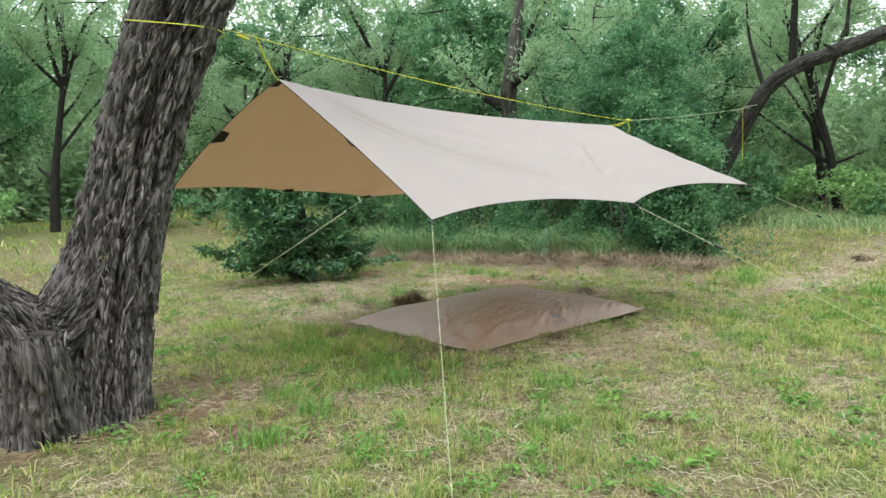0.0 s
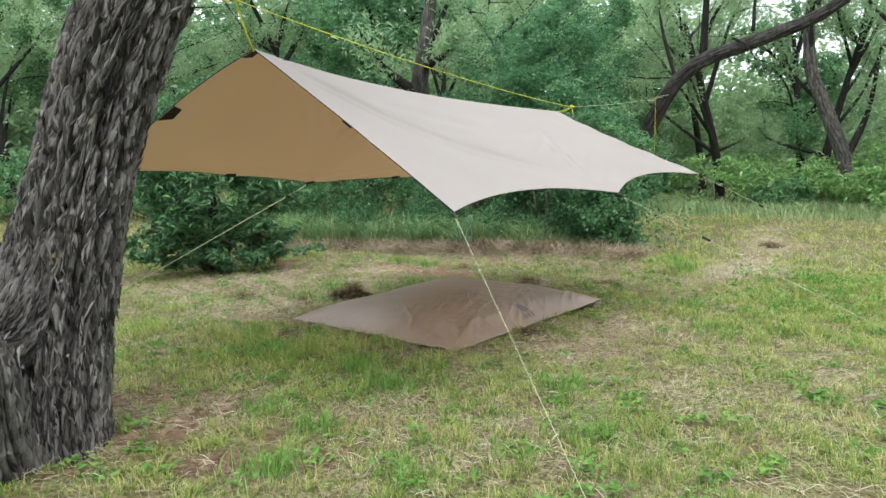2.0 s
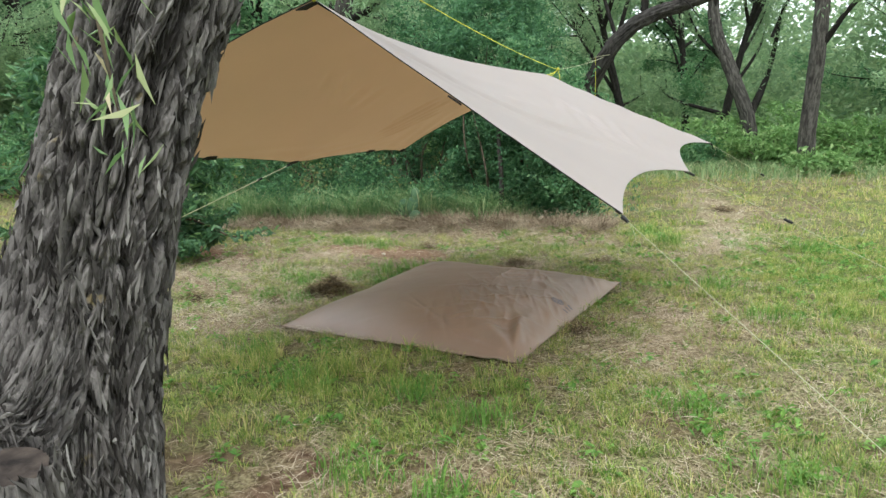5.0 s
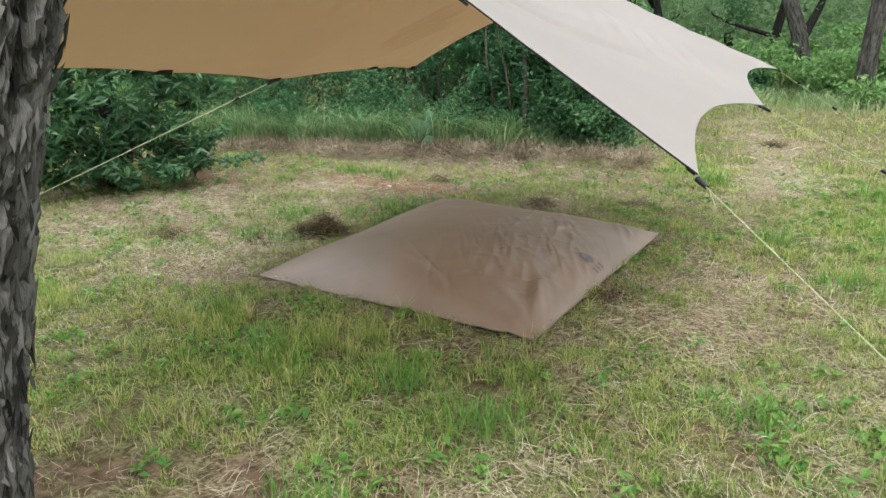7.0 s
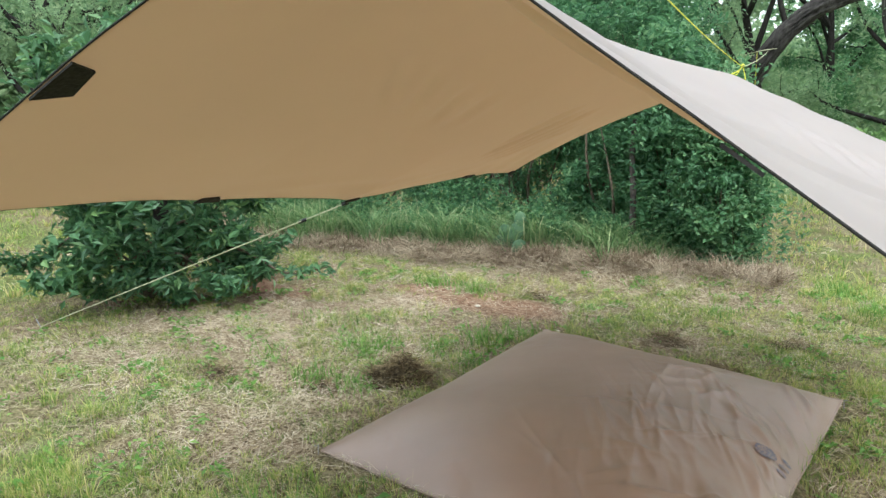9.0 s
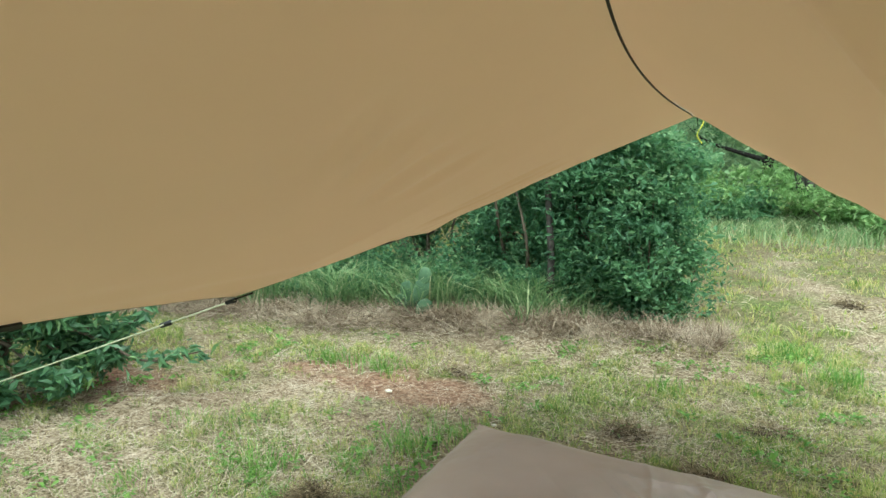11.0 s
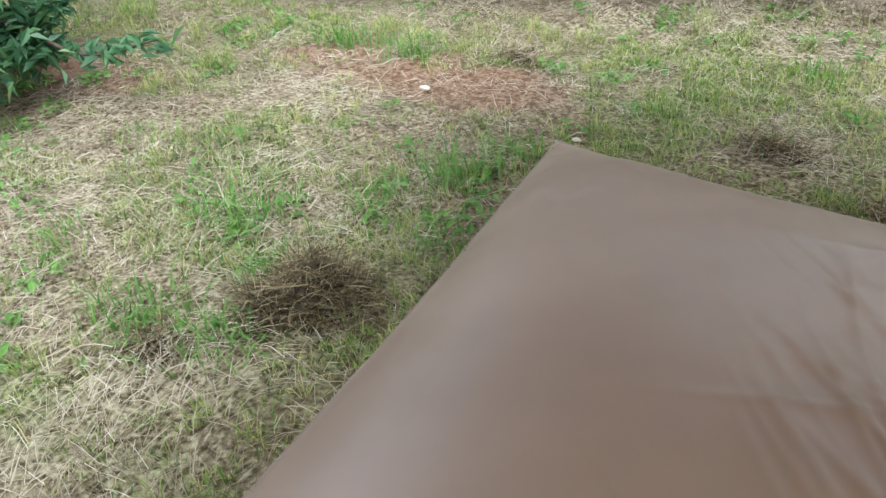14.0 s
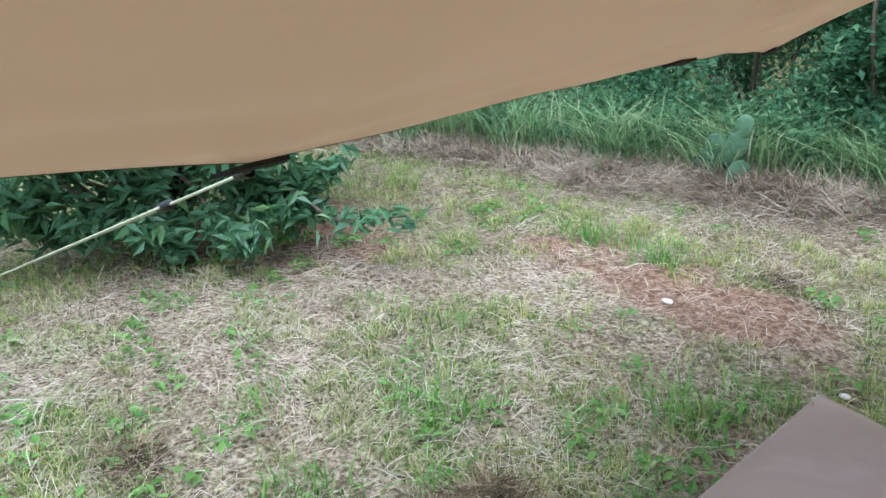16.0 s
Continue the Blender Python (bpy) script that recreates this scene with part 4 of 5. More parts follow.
def shrub(base, rx, ry, h, low, n_clumps, per, leaf, mat, label, stem_r=0.03, stem_mat=None, narrow=0.42, clump=0.3, tint=0.45, category="shrub", droop=0.3):
    """A many-stemmed shrub: stems and a ragged crown from low to h."""
    base = np.asarray(base, float)
    base[2] = land(base[0], base[1])
    ob = thing("shrub", label, category, at=tuple(base))
    u = rng.normal(0, 1, (n_clumps, 3))
    u /= np.linalg.norm(u, axis=1)[:, None]
    rad = rng.uniform(0.35, 1.0, n_clumps) ** 0.5
    c = u * rad[:, None] * (rx, ry, (h - low) / 2) * rng.uniform(0.72, 1.22, (n_clumps, 1))
    c[:, 2] += (h + low) / 2
    p = clumps(c, clump * rng.uniform(0.6, 1.3, n_clumps), rng.poisson(per, n_clumps), 0.15, 0.8)
    p = p[p[:, 2] > low * 0.4 + 0.03]
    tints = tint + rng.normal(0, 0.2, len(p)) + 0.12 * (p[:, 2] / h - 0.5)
    pick = c[rng.choice(n_clumps, min(11, n_clumps), replace=False)]
    for run in stems_of((0, 0, -0.05), pick * 0.82, stem_r):
        tubes("stem", [run], stem_mat or TWIG, ob, 6)
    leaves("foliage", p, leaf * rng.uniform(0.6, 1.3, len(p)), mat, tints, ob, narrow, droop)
    return ob


def left_shrub():
    ob = shrub((-4.1, 0.0, 0), 1.15, 1.15, 2.3, 0.1, 125, 110, 0.12, DARK_LEAF, "dense dark green broad-leaved shrub at the clearing's edge", 0.04, None, 0.36, 0.26, 0.5)
    tubes("main_stem", [(np.array([(0, 0, -0.05), (0.02, 0.02, 0.3), (-0.02, 0.05, 0.8), (0.0, 0.0, 1.4)]), (0.10, 0.085, 0.06, 0.03))], DARK_BARK, ob, 12)
    # low boughs that reach out over the thatch
    for tip, n in (((1.45, 0.68, 0.36), 60), ((0.95, 0.35, 0.34), 130), ((1.05, 0.55, 0.55), 130), ((0.7, -0.3, 0.3), 160), ((0.2, -0.7, 0.25), 170), ((0.75, 0.15, 0.6), 150), ((0.85, 0.5, 0.3), 220), ((0.75, 0.62, 0.42), 200), ((0.5, -0.55, 0.32), 200), ((1.0, 0.1, 0.25), 180), ((0.15, -1.05, 0.35), 190), ((0.4, -0.85, 0.5), 190), ((-0.1, -1.3, 0.55), 170), ((0.65, -0.15, 0.18), 200)):
        tip = np.array(tip)
        path = spline([(0, 0, 0.45), tip * (0.45, 0.45, 0.9) + (0, 0, 0.15), tip * (0.75, 0.75, 0.8), tip], 16)
        tubes("bough", [(path, np.linspace(0.016, 0.004, 16))], TWIG, ob, 6)
        c = path[7:]
        p = clumps(c, np.linspace(0.16, 0.12, len(c)), [n // 6] * len(c), 0.1, 0.8)
        p = p[p[:, 2] > 0.06]
        twigs = leaves("spray", p, 0.10 * rng.uniform(0.7, 1.3, len(p)), DARK_LEAF, rng.normal(0.5, 0.2, len(p)), ob, 0.36, 0.35)
        tagged(twigs, kind="stuff")


left_shrub()

# the thicket behind the groundsheet
for bx, by, rx, ry, h, n, per, mat, tint in (
        (-1.40, 4.10, 0.70, 0.55, 2.25, 90, 150, BUSH_LEAF, 0.35), (-2.35, 4.3, 0.9, 0.7, 3.3, 90, 140, BUSH_LEAF, 0.3),
        (-2.75, 5.2, 1.0, 0.8, 3.9, 90, 130, BUSH_LEAF, 0.35), (-3.5, 4.4, 1.0, 0.8, 3.2, 80, 120, BUSH_LEAF, 0.35),
        (-4.8, 4.3, 1.1, 0.9, 2.6, 80, 110, BUSH_LEAF, 0.45), (-3.4, 5.9, 1.3, 1.0, 4.3, 80, 110, BUSH_LEAF, 0.4),
        (-5.9, 3.6, 1.1, 0.9, 2.2, 70, 100, BUSH_LEAF, 0.5), (-7.2, 3.0, 1.2, 0.9, 2.0, 60, 90, LIME_LEAF, 0.35)):
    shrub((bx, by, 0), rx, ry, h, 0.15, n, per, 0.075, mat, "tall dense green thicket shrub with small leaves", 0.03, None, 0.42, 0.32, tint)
shrub((-0.95, 3.95, 0), 0.45, 0.42, 1.85, 0.05, 56, 130, 0.06, BUSH_LEAF, "bright green creeper-covered bush at the thicket's end", 0.02, None, 0.5, 0.26, 0.62)
for bx, by, rx, ry, h, n in ((-1.5, 3.95, 0.55, 0.4, 1.3, 44), (-0.98, 3.98, 0.42, 0.38, 1.25, 36), (-2.3, 4.1, 0.6, 0.4, 1.5, 40), (-1.95, 4.0, 0.5, 0.4, 0.9, 30)):
    shrub((bx, by, 0), rx, ry, h, -0.25, n, 120, 0.06, BUSH_LEAF, "low leafy bush filling the foot of the thicket", 0.015, None, 0.45, 0.24, 0.42)
slim = thing("sapling", "slim grey trunk inside the thicket", "tree")
tubes("trunk", [(spline([(-1.75, 3.66, -0.05), (-1.73, 3.67, 0.6), (-1.80, 3.76, 1.3), (-1.75, 4.0, 2.2)], 16), np.linspace(0.036, 0.022, 16))], mottled("grey_bark", [(0.3, (0.025, 0.02, 0.017)), (0.7, (0.085, 0.075, 0.065))], 25), slim, 10)
p = clumps([(-1.66, 3.75, 1.9), (-1.6, 3.9, 2.2), (-1.5, 3.8, 2.1)], [0.35] * 3, [260] * 3, 0.1)
leaves("crown", p, rng.uniform(0.05, 0.09, len(p)), BUSH_LEAF, rng.normal(0.5, 0.2, len(p)), slim)


def edge_line(x):
    """Front of the uncut strip along the thicket."""
    return np.interp(x, [-9, -6, -3.5, -1.6, -0.7], [1.6, 2.35, 3.0, 3.55, 3.75])


def tall_grass():
    m = 430
    cx = -8.5 + 7.6 * rng.uniform(0, 1, m) ** 0.8
    cy = edge_line(cx) + np.abs(rng.normal(0, 0.42, m)) + 0.5 * (vnoise(cx * 2.5, cx * 0, 41) - 0.45) - 0.3 * (rng.uniform(0, 1, m) < 0.08)
    big = rng.uniform(0.4, 1.0, m) * (0.5 + 0.8 * fbm(cx * 1.2, cy * 1.2, 45)) * (0.35 + 0.65 * smooth(-0.5, -2.2, cx))
    k = np.repeat(np.arange(m), rng.integers(18, 60, m))
    x, y = cx[k] + rng.normal(0, 0.07, len(k)), cy[k] + rng.normal(0, 0.07, len(k))
    h = 0.62 * big[k] * rng.uniform(0.4, 1.1, len(k))
    ob = blades("tall_grass", x, y, land(x, y), h + 0.08, rng.uniform(0.005, 0.014, len(x)), TALL, rng.normal(0.36, 0.28, len(x)), 1.6)
    tagged(ob, "uncut tall grass along the foot of the thicket", "grass", kind="stuff")
    n = 78000
    x = rng.uniform(-8, -0.6, n)
    y = edge_line(x) + 0.1 + np.abs(rng.normal(0, 0.6, n))
    ok = fbm(x * 2.6, y * 2.6, 49) > 0.42
    x, y = x[ok], y[ok]
    c = np.stack([x, y, land(x, y) + 0.03 + (0.5 + 1.1 * np.clip(y - edge_line(x) - 0.2, 0, 0.8)) * rng.uniform(0, 1, len(x)) ** 1.3 * 1.4 * fbm(x * 2, y * 2, 53)], 1)
    ob = leaves("undergrowth", c, rng.uniform(0.03, 0.08, len(x)), BUSH_LEAF, rng.normal(0.45, 0.28, len(x)), None, 0.45, 0.2)
    tagged(ob, "leafy green weeds among the tall grass", "undergrowth", kind="stuff")
    # pale uncut grass on the far side of the clearing
    n = 40000
    x, y = rng.uniform(-7, 2.2, n), rng.normal(11.4, 0.75, n)
    ok = fbm(x * 1.4, y * 1.4, 57) > 0.42
    x, y = x[ok], y[ok]
    ob = blades("tall_grass", x, y, land(x, y), rng.uniform(0.10, 0.36, len(x)), rng.uniform(0.008, 0.017, len(x)), TALL, rng.normal(0.62, 0.22, len(x)), 1.3)
    tagged(ob, "pale uncut grass before the far scrub", "grass", kind="stuff")
    # flattened dead stems at its foot
    n = 42000
    x = rng.uniform(-7, -0.2, n)
    y = edge_line(x) - 0.20 + rng.normal(0, 0.21, n) + 0.25 * (fbm(x * 1.5, 0 * x, 43) - 0.5)
    lump = fbm(x * 3, y * 3, 47)
    ob = stems("dead_stems", x, y, land(x, y) + 0.16 * lump * rng.uniform(0, 1, n), rng.uniform(0.08, 0.26, n), rng.uniform(0.002, 0.004, n), STRAW, 0.9 * fbm(x * 5, y * 5, 48) - 0.12 + rng.normal(0, 0.2, n), 0.4)
    tagged(ob, "raked brown dead stems heaped along the thicket", "straw", kind="stuff")


tall_grass()


def forest_tree(label, lean, height, r, crown_mat, n_tips, per, leaf, narrow, tint, spread=1.0, droop=0.6):
    """A slender forked tree with airy, drooping foliage; built at the origin."""
    ob = thing("tree", label, "tree", "trees of the woodland edge")
    top = np.array((lean[0], lean[1], height * 0.62))
    axis = spline([(0, 0, -0.1), (lean[0] * 0.2, lean[1] * 0.2, height * 0.2), top * (0.6, 0.6, 0.68), top], 24)
    runs = [(axis, np.linspace(r, r * 0.35, 24))]
    tips = []
    for k in range(n_tips):
        a = axis[rng.integers(7, 23)]
        az = rng.uniform(0, 2 * np.pi)
        reach = spread * rng.uniform(0.5, 1.5) * height * 0.24
        e = a + (math.cos(az) * reach, math.sin(az) * reach, rng.uniform(0.08, 0.42) * height)
        m = a * 0.5 + e * 0.5 + rng.normal(0, 0.18, 3) + (0, 0, 0.12 * height * rng.uniform(-0.3, 0.8))
        path = spline([a, m, e], 14)
        runs.append((path, np.linspace(r * rng.uniform(0.3, 0.55), r * 0.06, 14)))
        tips.append(path[5:])
        for s in range(2):
            q = path[rng.integers(6, 12)]
            e2 = q + rng.normal(0, 0.11, 3) * height * (1, 1, 0.6) + (0, 0, 0.03 * height)
            path2 = spline([q, (q + e2) / 2 + rng.normal(0, 0.08, 3), e2], 9)
            runs.append((path2, np.linspace(r * 0.16, r * 0.04, 9)))
            tips.append(path2[3:])
    tubes("trunk", runs, DARK_BARK, ob, 8)
    c = np.vstack(tips)
    p = clumps(c, rng.uniform(0.2, 0.62, len(c)), rng.poisson(per, len(c)), 0.08, 0.7)
    p[:, 2] -= rng.uniform(0, 0.25, len(p))
    leaves("crown", p, leaf * rng.uniform(0.6, 1.4, len(p)), crown_mat, tint + rng.normal(0, 0.2, len(p)), ob, narrow, droop, 0.35)
    return ob


AIRY = "slender dark-trunked tree with airy pale green foliage"
kinds = [forest_tree(AIRY, (0.8, 0.2), 6.0, 0.115, PALE_LEAF, 9, 75, 0.085, 0.24, 0.5),
         forest_tree(AIRY, (-1.0, 0.5), 6.6, 0.125, PALE_LEAF, 10, 75, 0.085, 0.24, 0.55, 1.15),
         forest_tree(AIRY, (0.3, -0.9), 5.2, 0.105, PALE_LEAF, 9, 75, 0.08, 0.25, 0.5, 1.2),
         forest_tree("tall woodland tree with dense mid-green crown", (0.3, 0.4), 7.0, 0.14, BUSH_LEAF, 11, 80, 0.10, 0.42, 0.55, 1.0, 0.3)]
SPOTS = [(-2.0, 13.0, 0, 20), (-3.9, 12.4, 1, 100), (2.6, 14.5, 2, 200), (-5.6, 14.6, 0, 250), (3.6, 15.5, 1, 300), (6.0, 15.0, 0, 80),
         (-8.0, 9.5, 1, 10), (-7.2, 12.3, 3, 150), (-6.2, 7.4, 2, 70), (-8.6, 6.0, 3, 60), (-10.2, 4.6, 0, 130), (-11.0, 7.6, 3, 310), (-11.5, 1.6, 2, 220),
         (-12.5, -2.2, 0, 20), (-14.5, 0.2, 1, 40), (-15.0, -3.4, 3, 170), (-14.0, 4.0, 3, 260), (-9.0, 13.5, 0, 90), (-12.0, 11.0, 1, 330), (1.0, 18.0, 3, 120),
         (-4.5, 18.0, 3, 210), (4.5, 19.0, 3, 10), (8.5, 18.0, 3, 140), (-16.5, 2.2, 3, 80), (-15.5, 7.5, 3, 190), (-12.0, 15.0, 3, 280)]
used = set()
for x, y, k, turn in SPOTS:
    m = pose(x, y, float(land(x, y)), 0, 0, turn)
    if k not in used:
        used.add(k)
        kinds[k].matrix_basis = m
    else:
        copy_thing(kinds[k], m)


def leaning_tree():
    ob = thing("tree", "dark tree leaning out over the thicket with bare arching limb", "tree")
    main = spline([(-2.75, 6.0, -0.1), (-2.4, 6.05, 0.6), (-2.03, 6.1, 1.23), (-1.47, 6.12, 2.12), (-1.17, 6.2, 2.46), (-0.86, 6.32, 2.65), (-0.3, 6.7, 2.86), (0.35, 7.2, 3.16), (0.8, 7.5, 3.6), (1.1, 7.8, 4.3)], 60)
    bark_limb("trunk", main, [0.14, 0.125, 0.115, 0.105, 0.10, 0.095, 0.085, 0.07, 0.04], ob, BLACK_BARK, 0.03, 200, 60, 5)
    runs = []
    for a, e, r in (((-0.95, 6.3, 2.72), (-0.85, 6.5, 4.6), 0.06), ((-0.4, 6.7, 3.0), (-0.1, 6.9, 4.2), 0.03), ((-1.3, 6.15, 2.35), (-1.7, 6.3, 3.9), 0.035), ((0.3, 7.2, 3.3), (0.3, 7.6, 4.6), 0.035), ((-0.6, 6.5, 2.9), (-0.2, 6.4, 2.55), 0.02)):
        a, e = np.array(a), np.array(e)
        path = spline([a, (a + e) / 2 + rng.normal(0, 0.1, 3), e], 14)
        runs.append((path, np.linspace(r, r * 0.3, 14)))
    for run in runs:
        tubes("limb", [run], DARK_BARK, ob, 8)
    c = np.vstack([q[0][6:] for q in runs] + [main[-10:]])
    p = clumps(c, rng.uniform(0.25, 0.6, len(c)), [55] * len(c), 0.1, 0.7)
    p = p[p[:, 2] > 3.35]
    leaves("crown", p, 0.12 * rng.uniform(0.6, 1.4, len(p)), PALE_LEAF, rng.normal(0.45, 0.2, len(p)), ob, 0.22, 0.6, 0.35)


leaning_tree()


def straight_tree(label, path, radii, seed, limbs):
    ob = thing("tree", label, "tree")
    bark_limb("trunk", path, radii, ob, DARK_BARK, 0.03, 160, 60, seed)
    runs = []
    for a, e, r in limbs:
        a, e = np.array(a, float), np.array(e, float)
        runs.append((spline([a, (a + e) / 2 + rng.normal(0, 0.12, 3), e], 14), np.linspace(r, r * 0.25, 14)))
    for run in runs:
        tubes("limb", [run], DARK_BARK, ob, 8)
    c = np.vstack([q[0][6:] for q in runs])
    p = clumps(c, rng.uniform(0.3, 0.7, len(c)), [60] * len(c), 0.1, 0.7)
    leaves("crown", p, 0.13 * rng.uniform(0.6, 1.4, len(p)), PALE_LEAF, rng.normal(0.45, 0.2, len(p)), ob, 0.24, 0.6, 0.35)


straight_tree("upright dark-barked tree beyond the clearing", [(0.28, 10.7, -0.1), (0.32, 10.7, 0.9), (0.40, 10.7, 1.8), (0.46, 10.7, 2.6), (0.5, 10.8, 4.2), (0.45, 10.9, 5.5)], [0.16, 0.14, 0.13, 0.125, 0.10, 0.05], 11,
              [((0.5, 10.7, 2.3), (1.9, 11.0, 3.6), 0.06), ((0.56, 10.7, 2.9), (-0.9, 10.9, 4.6), 0.06), ((0.6, 10.8, 3.8), (1.4, 10.6, 5.4), 0.05), ((0.58, 10.8, 3.4), (0.2, 10.0, 5.0), 0.04)])
straight_tree("dark forked tree at the wood's edge", [(-1.0, 12.0, -0.1), (-1.1, 12.0, 1.0), (-1.5, 12.0, 2.1), (-1.8, 12.0, 3.0), (-1.9, 12.2, 4.6)], [0.16, 0.14, 0.13, 0.12, 0.05], 12,
              [((-1.1, 12.0, 1.0), (-0.5, 12.1, 3.2), 0.09), ((-1.5, 12, 2.1), (-2.6, 12.2, 3.9), 0.05), ((-0.7, 12.1, 2.6), (0.1, 12.3, 4.3), 0.04), ((-1.8, 12, 3.2), (-1.2, 12.0, 4.8), 0.04)])
straight_tree("dark stooping tree behind the thicket", [(-4.9, 4.9, -0.1), (-5.0, 4.6, 1.4), (-5.0, 4.3, 2.4), (-4.7, 4.2, 3.2), (-4.6, 4.4, 4.6)], [0.17, 0.15, 0.14, 0.11, 0.05], 13,
              [((-5.0, 4.3, 2.4), (-5.4, 3.4, 3.4), 0.10), ((-4.9, 4.25, 2.8), (-3.9, 4.2, 3.3), 0.07), ((-4.7, 4.2, 3.2), (-5.2, 4.6, 4.8), 0.06), ((-4.7, 4.2, 3.0), (-3.9, 4.8, 4.6), 0.05)])

# bright scrub and dark brush beyond the clearing
for x, y, rx, h, mat, t in ((-0.7, 12.3, 1.0, 1.4, LIME_LEAF, 0.4), (-0.4, 11.3, 0.7, 0.9, LIME_LEAF, 0.45), (0.45, 10.6, 0.45, 0.4, LIME_LEAF, 0.4), (-1.9, 11.2, 0.7, 0.7, BUSH_LEAF, 0.6), (1.6, 11.6, 0.6, 0.5, LIME_LEAF, 0.35), (2.2, 11.9, 1.0, 2.2, PALE_LEAF, 0.45), (3.4, 12.6, 1.2, 2.6, PALE_LEAF, 0.45), (-1.9, 11.8, 0.9, 1.1, LIME_LEAF, 0.45), (0.9, 12.6, 0.9, 1.0, LIME_LEAF, 0.4), (-3.3, 11.2, 1.2, 1.2, LIME_LEAF, 0.4), (2.4, 13.2, 1.2, 1.6, PALE_LEAF, 0.4),
                            (4.2, 14.0, 1.6, 2.4, PALE_LEAF, 0.35), (-4.9, 10.3, 1.2, 1.5, BUSH_LEAF, 0.5), (6.5, 14.2, 1.6, 2.0, BUSH_LEAF, 0.5), (-6.8, 9.0, 1.3, 1.6, LIME_LEAF, 0.4), (-8.8, 3.6, 1.2, 1.4, LIME_LEAF, 0.4), (-9.8, 1.6, 1.3, 1.3, BUSH_LEAF, 0.6), (-11.5, -0.6, 1.3, 1.2, BUSH_LEAF, 0.6), (-12.8, -4.0, 1.4, 1.3, LIME_LEAF, 0.3)):
    shrub((x, y, 0), rx, rx * 0.8, h, 0.05, 40, 60, 0.12, mat, "leafy scrub at the far side of the clearing", 0.025, None, 0.4, 0.34, t)


def far_woods():
    n = 340000
    az = rng.uniform(0, 2 * np.pi, n)
    keep = (np.abs((az - radians(125) + np.pi) % (2 * np.pi) - np.pi) < radians(75)) | (rng.uniform(0, 1, n) < 0.25)
    az = az[keep]
    n = len(az)
    dist = rng.uniform(18, 27, n)
    h = 10.5 * (0.45 + 0.75 * fbm(az * 9, dist * 0.15, 101))
    z = h * rng.uniform(0, 1, n) ** 1.4
    x, y = dist * np.cos(az), 1 + dist * np.sin(az)
    ok = fbm(az * 24, z * 0.7, 103) > 0.33 - 0.16 * smooth(6, 3.5, z)
    ok &= (z < 4) | (np.abs(az - radians(104)) > radians(14)) | (rng.uniform(0, 1, n) < 0.3)
    c = np.stack([x, y, z + land(x, y)], 1)[ok]
    k = 60000
    a2, d2 = radians(112) + radians(85) * rng.uniform(0, 1, k), rng.uniform(15, 20, k)
    x2, y2 = d2 * np.cos(a2), 1 + d2 * np.sin(a2)
    c2 = np.stack([x2, y2, land(x2, y2) + 2.6 * rng.uniform(0, 1, k) ** 1.3 * (0.4 + fbm(a2 * 14, d2 * 0.3, 107))], 1)
    k = 42000
    a3, d3 = radians(60) + radians(150) * rng.uniform(0, 1, k), rng.uniform(27, 31, k)
    x3, y3 = d3 * np.cos(a3), 1 + d3 * np.sin(a3)
    c3 = np.stack([x3, y3, land(x3, y3) + (7.5 - 4 * (np.abs(a3 - radians(104)) < radians(15))) * rng.uniform(0, 1, k) * (0.35 + fbm(a3 * 11, d3 * 0.2, 109))], 1)
    c = np.vstack([c, c2, c3])
    ob = leaves("far_woods", c, np.concatenate([rng.uniform(0.14, 0.36, len(c) - k), rng.uniform(0.35, 0.7, k)]), PALE_LEAF, rng.normal(0.55, 0.22, len(c)), None, 0.5, 0.4, 0.3)
    tagged(ob, "hazy green woodland closing in the clearing", "woods", kind="stuff")


far_woods()


# ---- things on the ground ----
def hay_heap(x, y, rx, ry, h, n):
    z0 = float(land(x, y))
    ob = thing("hay_heap", "small dark heap of rotting raked hay", "hay heap", "hay heaps on the clearing", at=(x, y, z0))
    s, t = np.meshgrid(np.linspace(0, 1, 14), np.linspace(0, 2 * np.pi, 28, endpoint=False), indexing="ij")
    bump = 1 + 1.3 * (fbm(3 * np.cos(t) + 5 * x, 3 * np.sin(t) + s * 2 + 5 * y, 7) - 0.5)
    v = np.stack([rx * s * np.cos(t) * bump, ry * s * np.sin(t) * bump, 0.8 * h * np.cos(s * np.pi / 2) * bump - 0.02 * s], -1).reshape(-1, 3)
    i, j = np.meshgrid(np.arange(13), np.arange(28), indexing="ij")
    f = np.stack([i * 28 + j, i * 28 + (j + 1) % 28, (i + 1) * 28 + (j + 1) % 28, (i + 1) * 28 + j], -1).reshape(-1, 4)
    mesh_from("core", v, f, mottled_hay, ob, soft=True)
    r, a = np.sqrt(rng.uniform(0, 1.2, n)), rng.uniform(0, 2 * np.pi, n)
    px, py = rx * r * np.cos(a), ry * r * np.sin(a)
    pile = stems("stalk_cover", px, py, 0.01 + h * np.cos(np.clip(r, 0, 1) * np.pi / 2) * rng.uniform(0.5, 1.15, n), rng.uniform(0.05, 0.13, n), rng.uniform(0.0016, 0.0028, n), HAY, rng.normal(0.36, 0.35, n), 0.3, ob, 3.0)
    tagged(pile, kind="stuff")


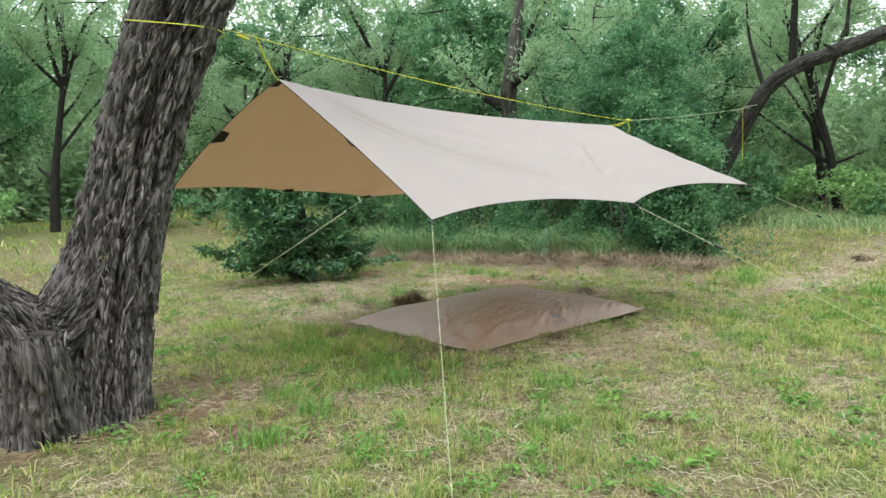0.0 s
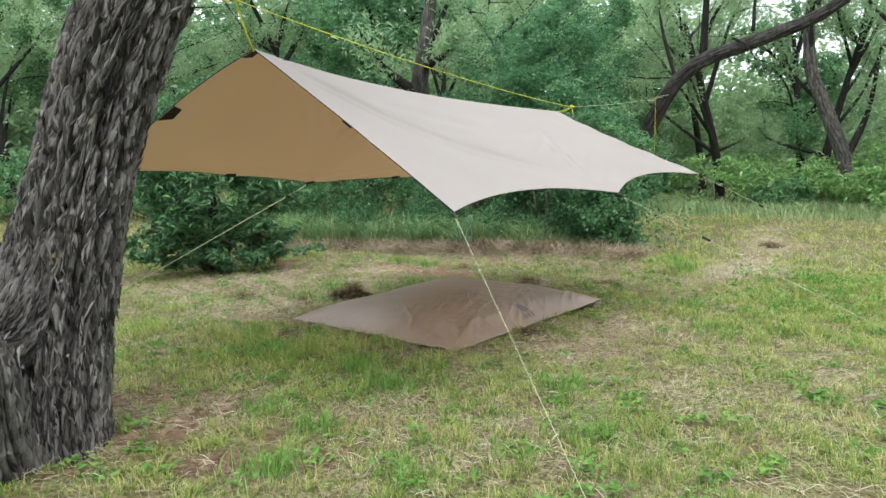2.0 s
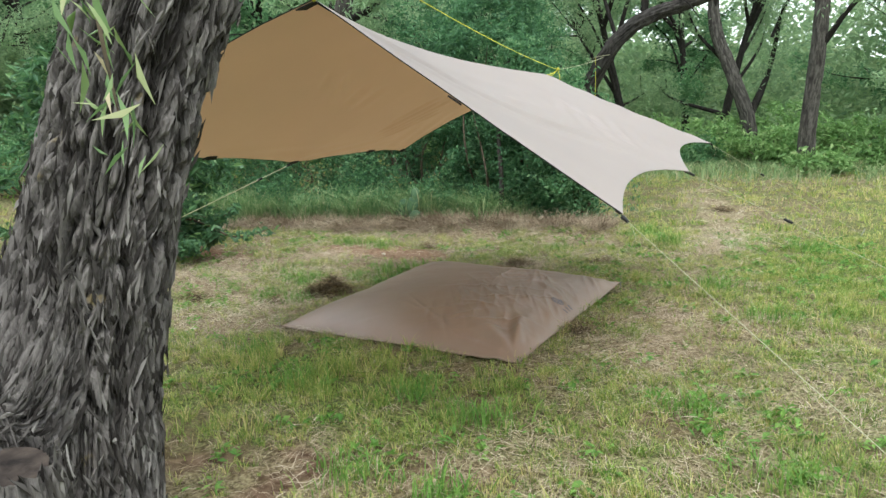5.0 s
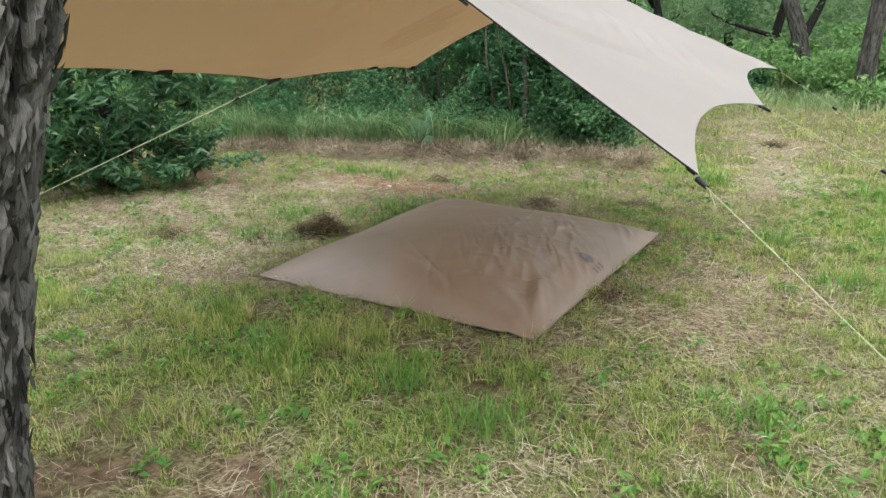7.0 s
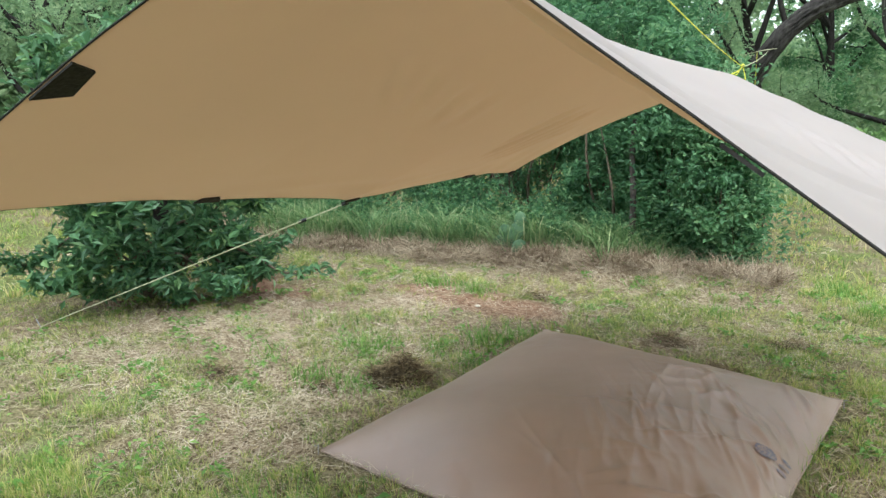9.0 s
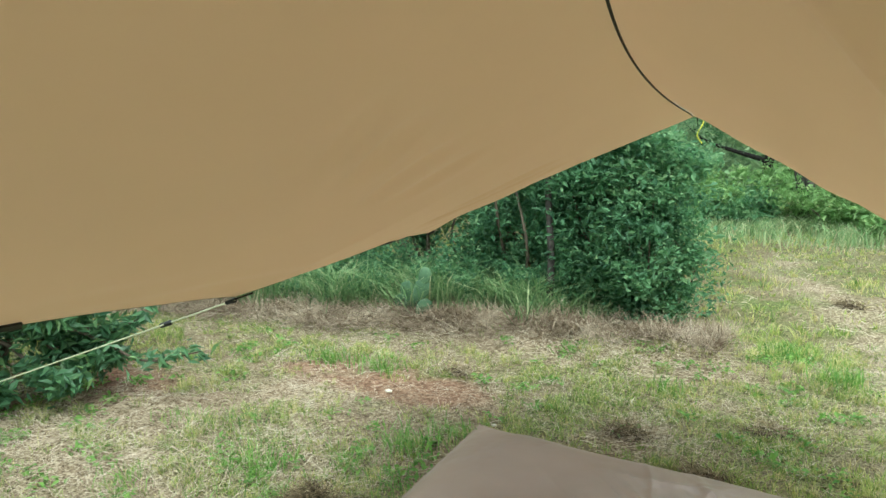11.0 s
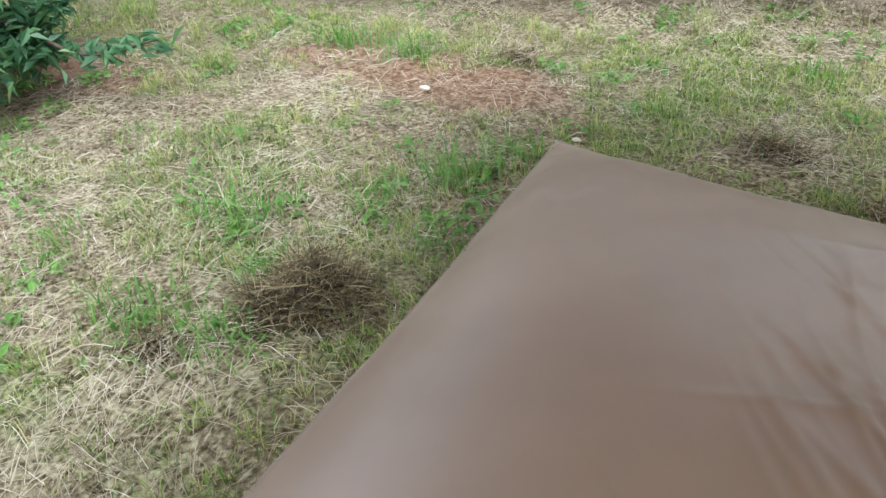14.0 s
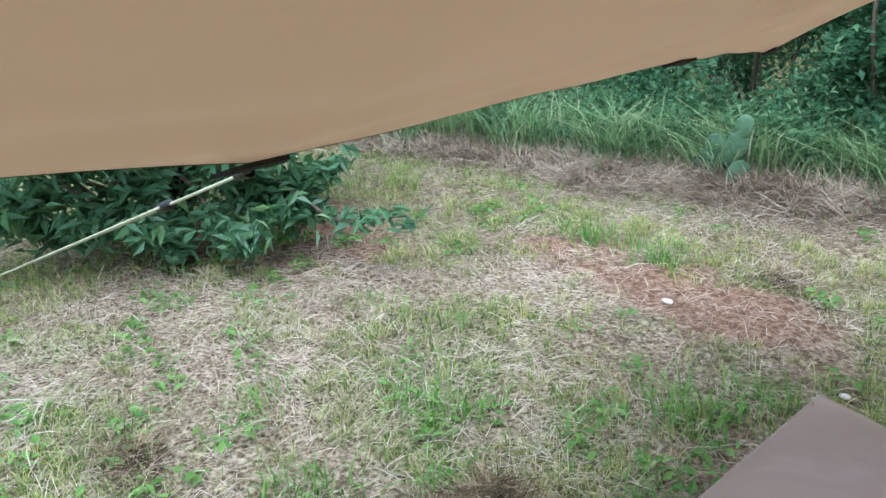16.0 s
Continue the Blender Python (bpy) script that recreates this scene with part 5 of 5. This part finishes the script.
mottled_hay = mottled("damp_hay", [(0.3, (0.025, 0.018, 0.011)), (0.7, (0.10, 0.072, 0.04))], 40, 0.95, bump=0.9, depth=0.03)
for spec in ((-1.09, 0.0, 0.16, 0.13, 0.13, 2000), (-0.24, 1.60, 0.12, 0.06, 0.05, 700), (0.41, 2.08, 0.15, 0.08, 0.025, 320), (0.37, 5.72, 0.15, 0.09, 0.05, 500), (-1.17, -0.13, 0.10, 0.08, 0.09, 800), (-1.34, -0.42, 0.09, 0.07, 0.04, 260),
             (-1.65, 2.06, 0.14, 0.09, 0.03, 320), (1.22, 0.0, 0.09, 0.2, 0.03, 420), (0.28, 1.34, 0.18, 0.04, 0.03, 300), (-2.0, -0.7, 0.13, 0.09, 0.06, 360)):
    hay_heap(*spec)


def grass_tuft(x, y, n, h, spread=0.09, mat=None):
    ob = thing("grass_tuft", "bright green tuft of fresh coarse grass", "grass tuft", "fresh grass tufts", at=(x, y, float(land(x, y))))
    px, py = rng.normal(0, spread, n), rng.normal(0, spread * 0.8, n)
    fresh = blades("greenery", px, py, 0 * px, h * rng.uniform(0.5, 1.2, n), rng.uniform(0.004, 0.009, n), mat or WEED, rng.normal(0.5, 0.25, n), 1.1, ob)
    tagged(fresh, kind="stuff")


for x, y, n, h in ((-1.66, 0.20, 130, 0.13), (-2.23, 0.61, 60, 0.10), (-1.16, 0.82, 130, 0.14), (-1.30, 0.55, 70, 0.09), (-2.61, 1.80, 110, 0.13), (-2.21, 1.84, 110, 0.12), (-1.75, 0.45, 60, 0.08), (-0.95, 0.42, 80, 0.1),
                   (-1.5, -0.35, 110, 0.12), (-1.32, 0.02, 60, 0.10), (-1.2, -0.3, 90, 0.11), (-2.1, -0.25, 60, 0.1), (-2.55, 0.45, 50, 0.09), (-1.05, 1.1, 70, 0.10), (2.3, -1.0, 120, 0.12), (1.5, -1.6, 120, 0.13),
                   (2.9, -1.5, 90, 0.11), (1.8, -2.3, 120, 0.12), (2.1, -2.75, 120, 0.12), (2.55, -2.35, 90, 0.10), (1.0, -1.5, 110, 0.14), (0.3, -1.7, 120, 0.15), (-0.3, -1.5, 90, 0.13), (1.35, -2.35, 100, 0.12),
                   (1.6, 1.6, 110, 0.12), (2.2, 0.8, 90, 0.12), (0.6, 3.1, 140, 0.16), (0.2, 3.6, 140, 0.15), (1.9, 3.3, 120, 0.13), (-0.3, 2.5, 90, 0.1)):
    grass_tuft(x, y, n, h)


def low_weeds():
    """Flat broad-leaved weeds scattered through the grass."""
    n = 520
    x, y = scatter(n * 3, -4, 4, -3.4, 4, lambda a, b: 0.15 + 0.5 * (fbm(a * 1.5, b * 1.5, 111) > 0.55))
    c = []
    for a, b in zip(x, y):
        m = rng.integers(10, 26)
        r = rng.uniform(0, 0.10, m)
        t = rng.uniform(0, 2 * np.pi, m)
        c.append(np.stack([a + r * np.cos(t), b + r * np.sin(t), land(a, b) + rng.uniform(0.012, 0.05, m)], 1))
    c = np.vstack(c)
    ob = leaves("low_weeds", c, rng.uniform(0.025, 0.06, len(c)), WEED, rng.normal(0.45, 0.25, len(c)), None, 0.5, 0.0, 0.8)
    tagged(ob, "small broad-leaved green weeds in the grass", "weeds", kind="stuff")


low_weeds()


def cactus():
    ob = thing("prickly_pear", "flat-padded green cactus among the tall grass", "cactus", at=(-2.78, 3.08, float(land(-2.78, 3.08))))
    for x, y, z, w, h, tilt, turn in ((0, 0, 0.10, 0.11, 0.15, 5, 40), (-0.09, 0.03, 0.25, 0.10, 0.14, -20, 10), (0.09, 0.0, 0.30, 0.09, 0.14, 24, 30), (0.16, -0.03, 0.12, 0.10, 0.12, 30, 60), (-0.16, 0.0, 0.13, 0.09, 0.12, -35, 15), (0.13, 0.02, 0.45, 0.07, 0.11, 14, 20)):
        bm = bmesh.new()
        bmesh.ops.create_uvsphere(bm, u_segments=20, v_segments=12, radius=1)
        for v in bm.verts:
            v.co = (v.co.x * w * 0.8 * (1 + 0.25 * v.co.z), v.co.y * 0.02, v.co.z * h * 0.85)
        bm.transform(pose(x * 0.8, y, z * 0.85, 0, tilt, turn))
        part("pad", bm, CACTUS, ob)


cactus()
for k, (x, y, r) in enumerate(((-1.80, 1.46, 0.022), (-1.2, -1.30, 0.02), (-0.93, 1.32, 0.016))):
    bm = bmesh.new()
    bmesh.ops.create_icosphere(bm, subdivisions=2, radius=r)
    for v in bm.verts:
        v.co = Vector((v.co.x * 1.3, v.co.y * 0.8, v.co.z * 0.45)) * (1 + 0.3 * noise.noise(v.co * 60 + Vector((k, 0, 0))))
    me = bpy.data.meshes.new("wood_chip")
    bm.to_mesh(me)
    bm.free()
    me.materials.append(CHIP)
    ob = new("wood_chip", me)
    ob.location = (x, y, float(land(x, y)) + 0.018)
    tagged(ob, "small pale wood chip lying on bare soil", "wood chip", "wood chips")

stick = thing("stick", "thin dry fallen stick lying in the grass", "stick", at=(2.83, 5.75, float(land(2.83, 5.75)) + 0.03))
tubes("shaft", [(spline([(-0.45, 0.02, 0), (-0.1, 0.0, 0.02), (0.25, -0.04, 0.01), (0.6, 0.03, 0.03)], 20), np.linspace(0.014, 0.006, 20))], TWIG, stick, 8)
tubes("side_twig", [(spline([(0.05, -0.02, 0.01), (0.2, 0.06, 0.03), (0.34, 0.16, 0.05)], 10), np.linspace(0.007, 0.003, 10))], TWIG, stick, 6)
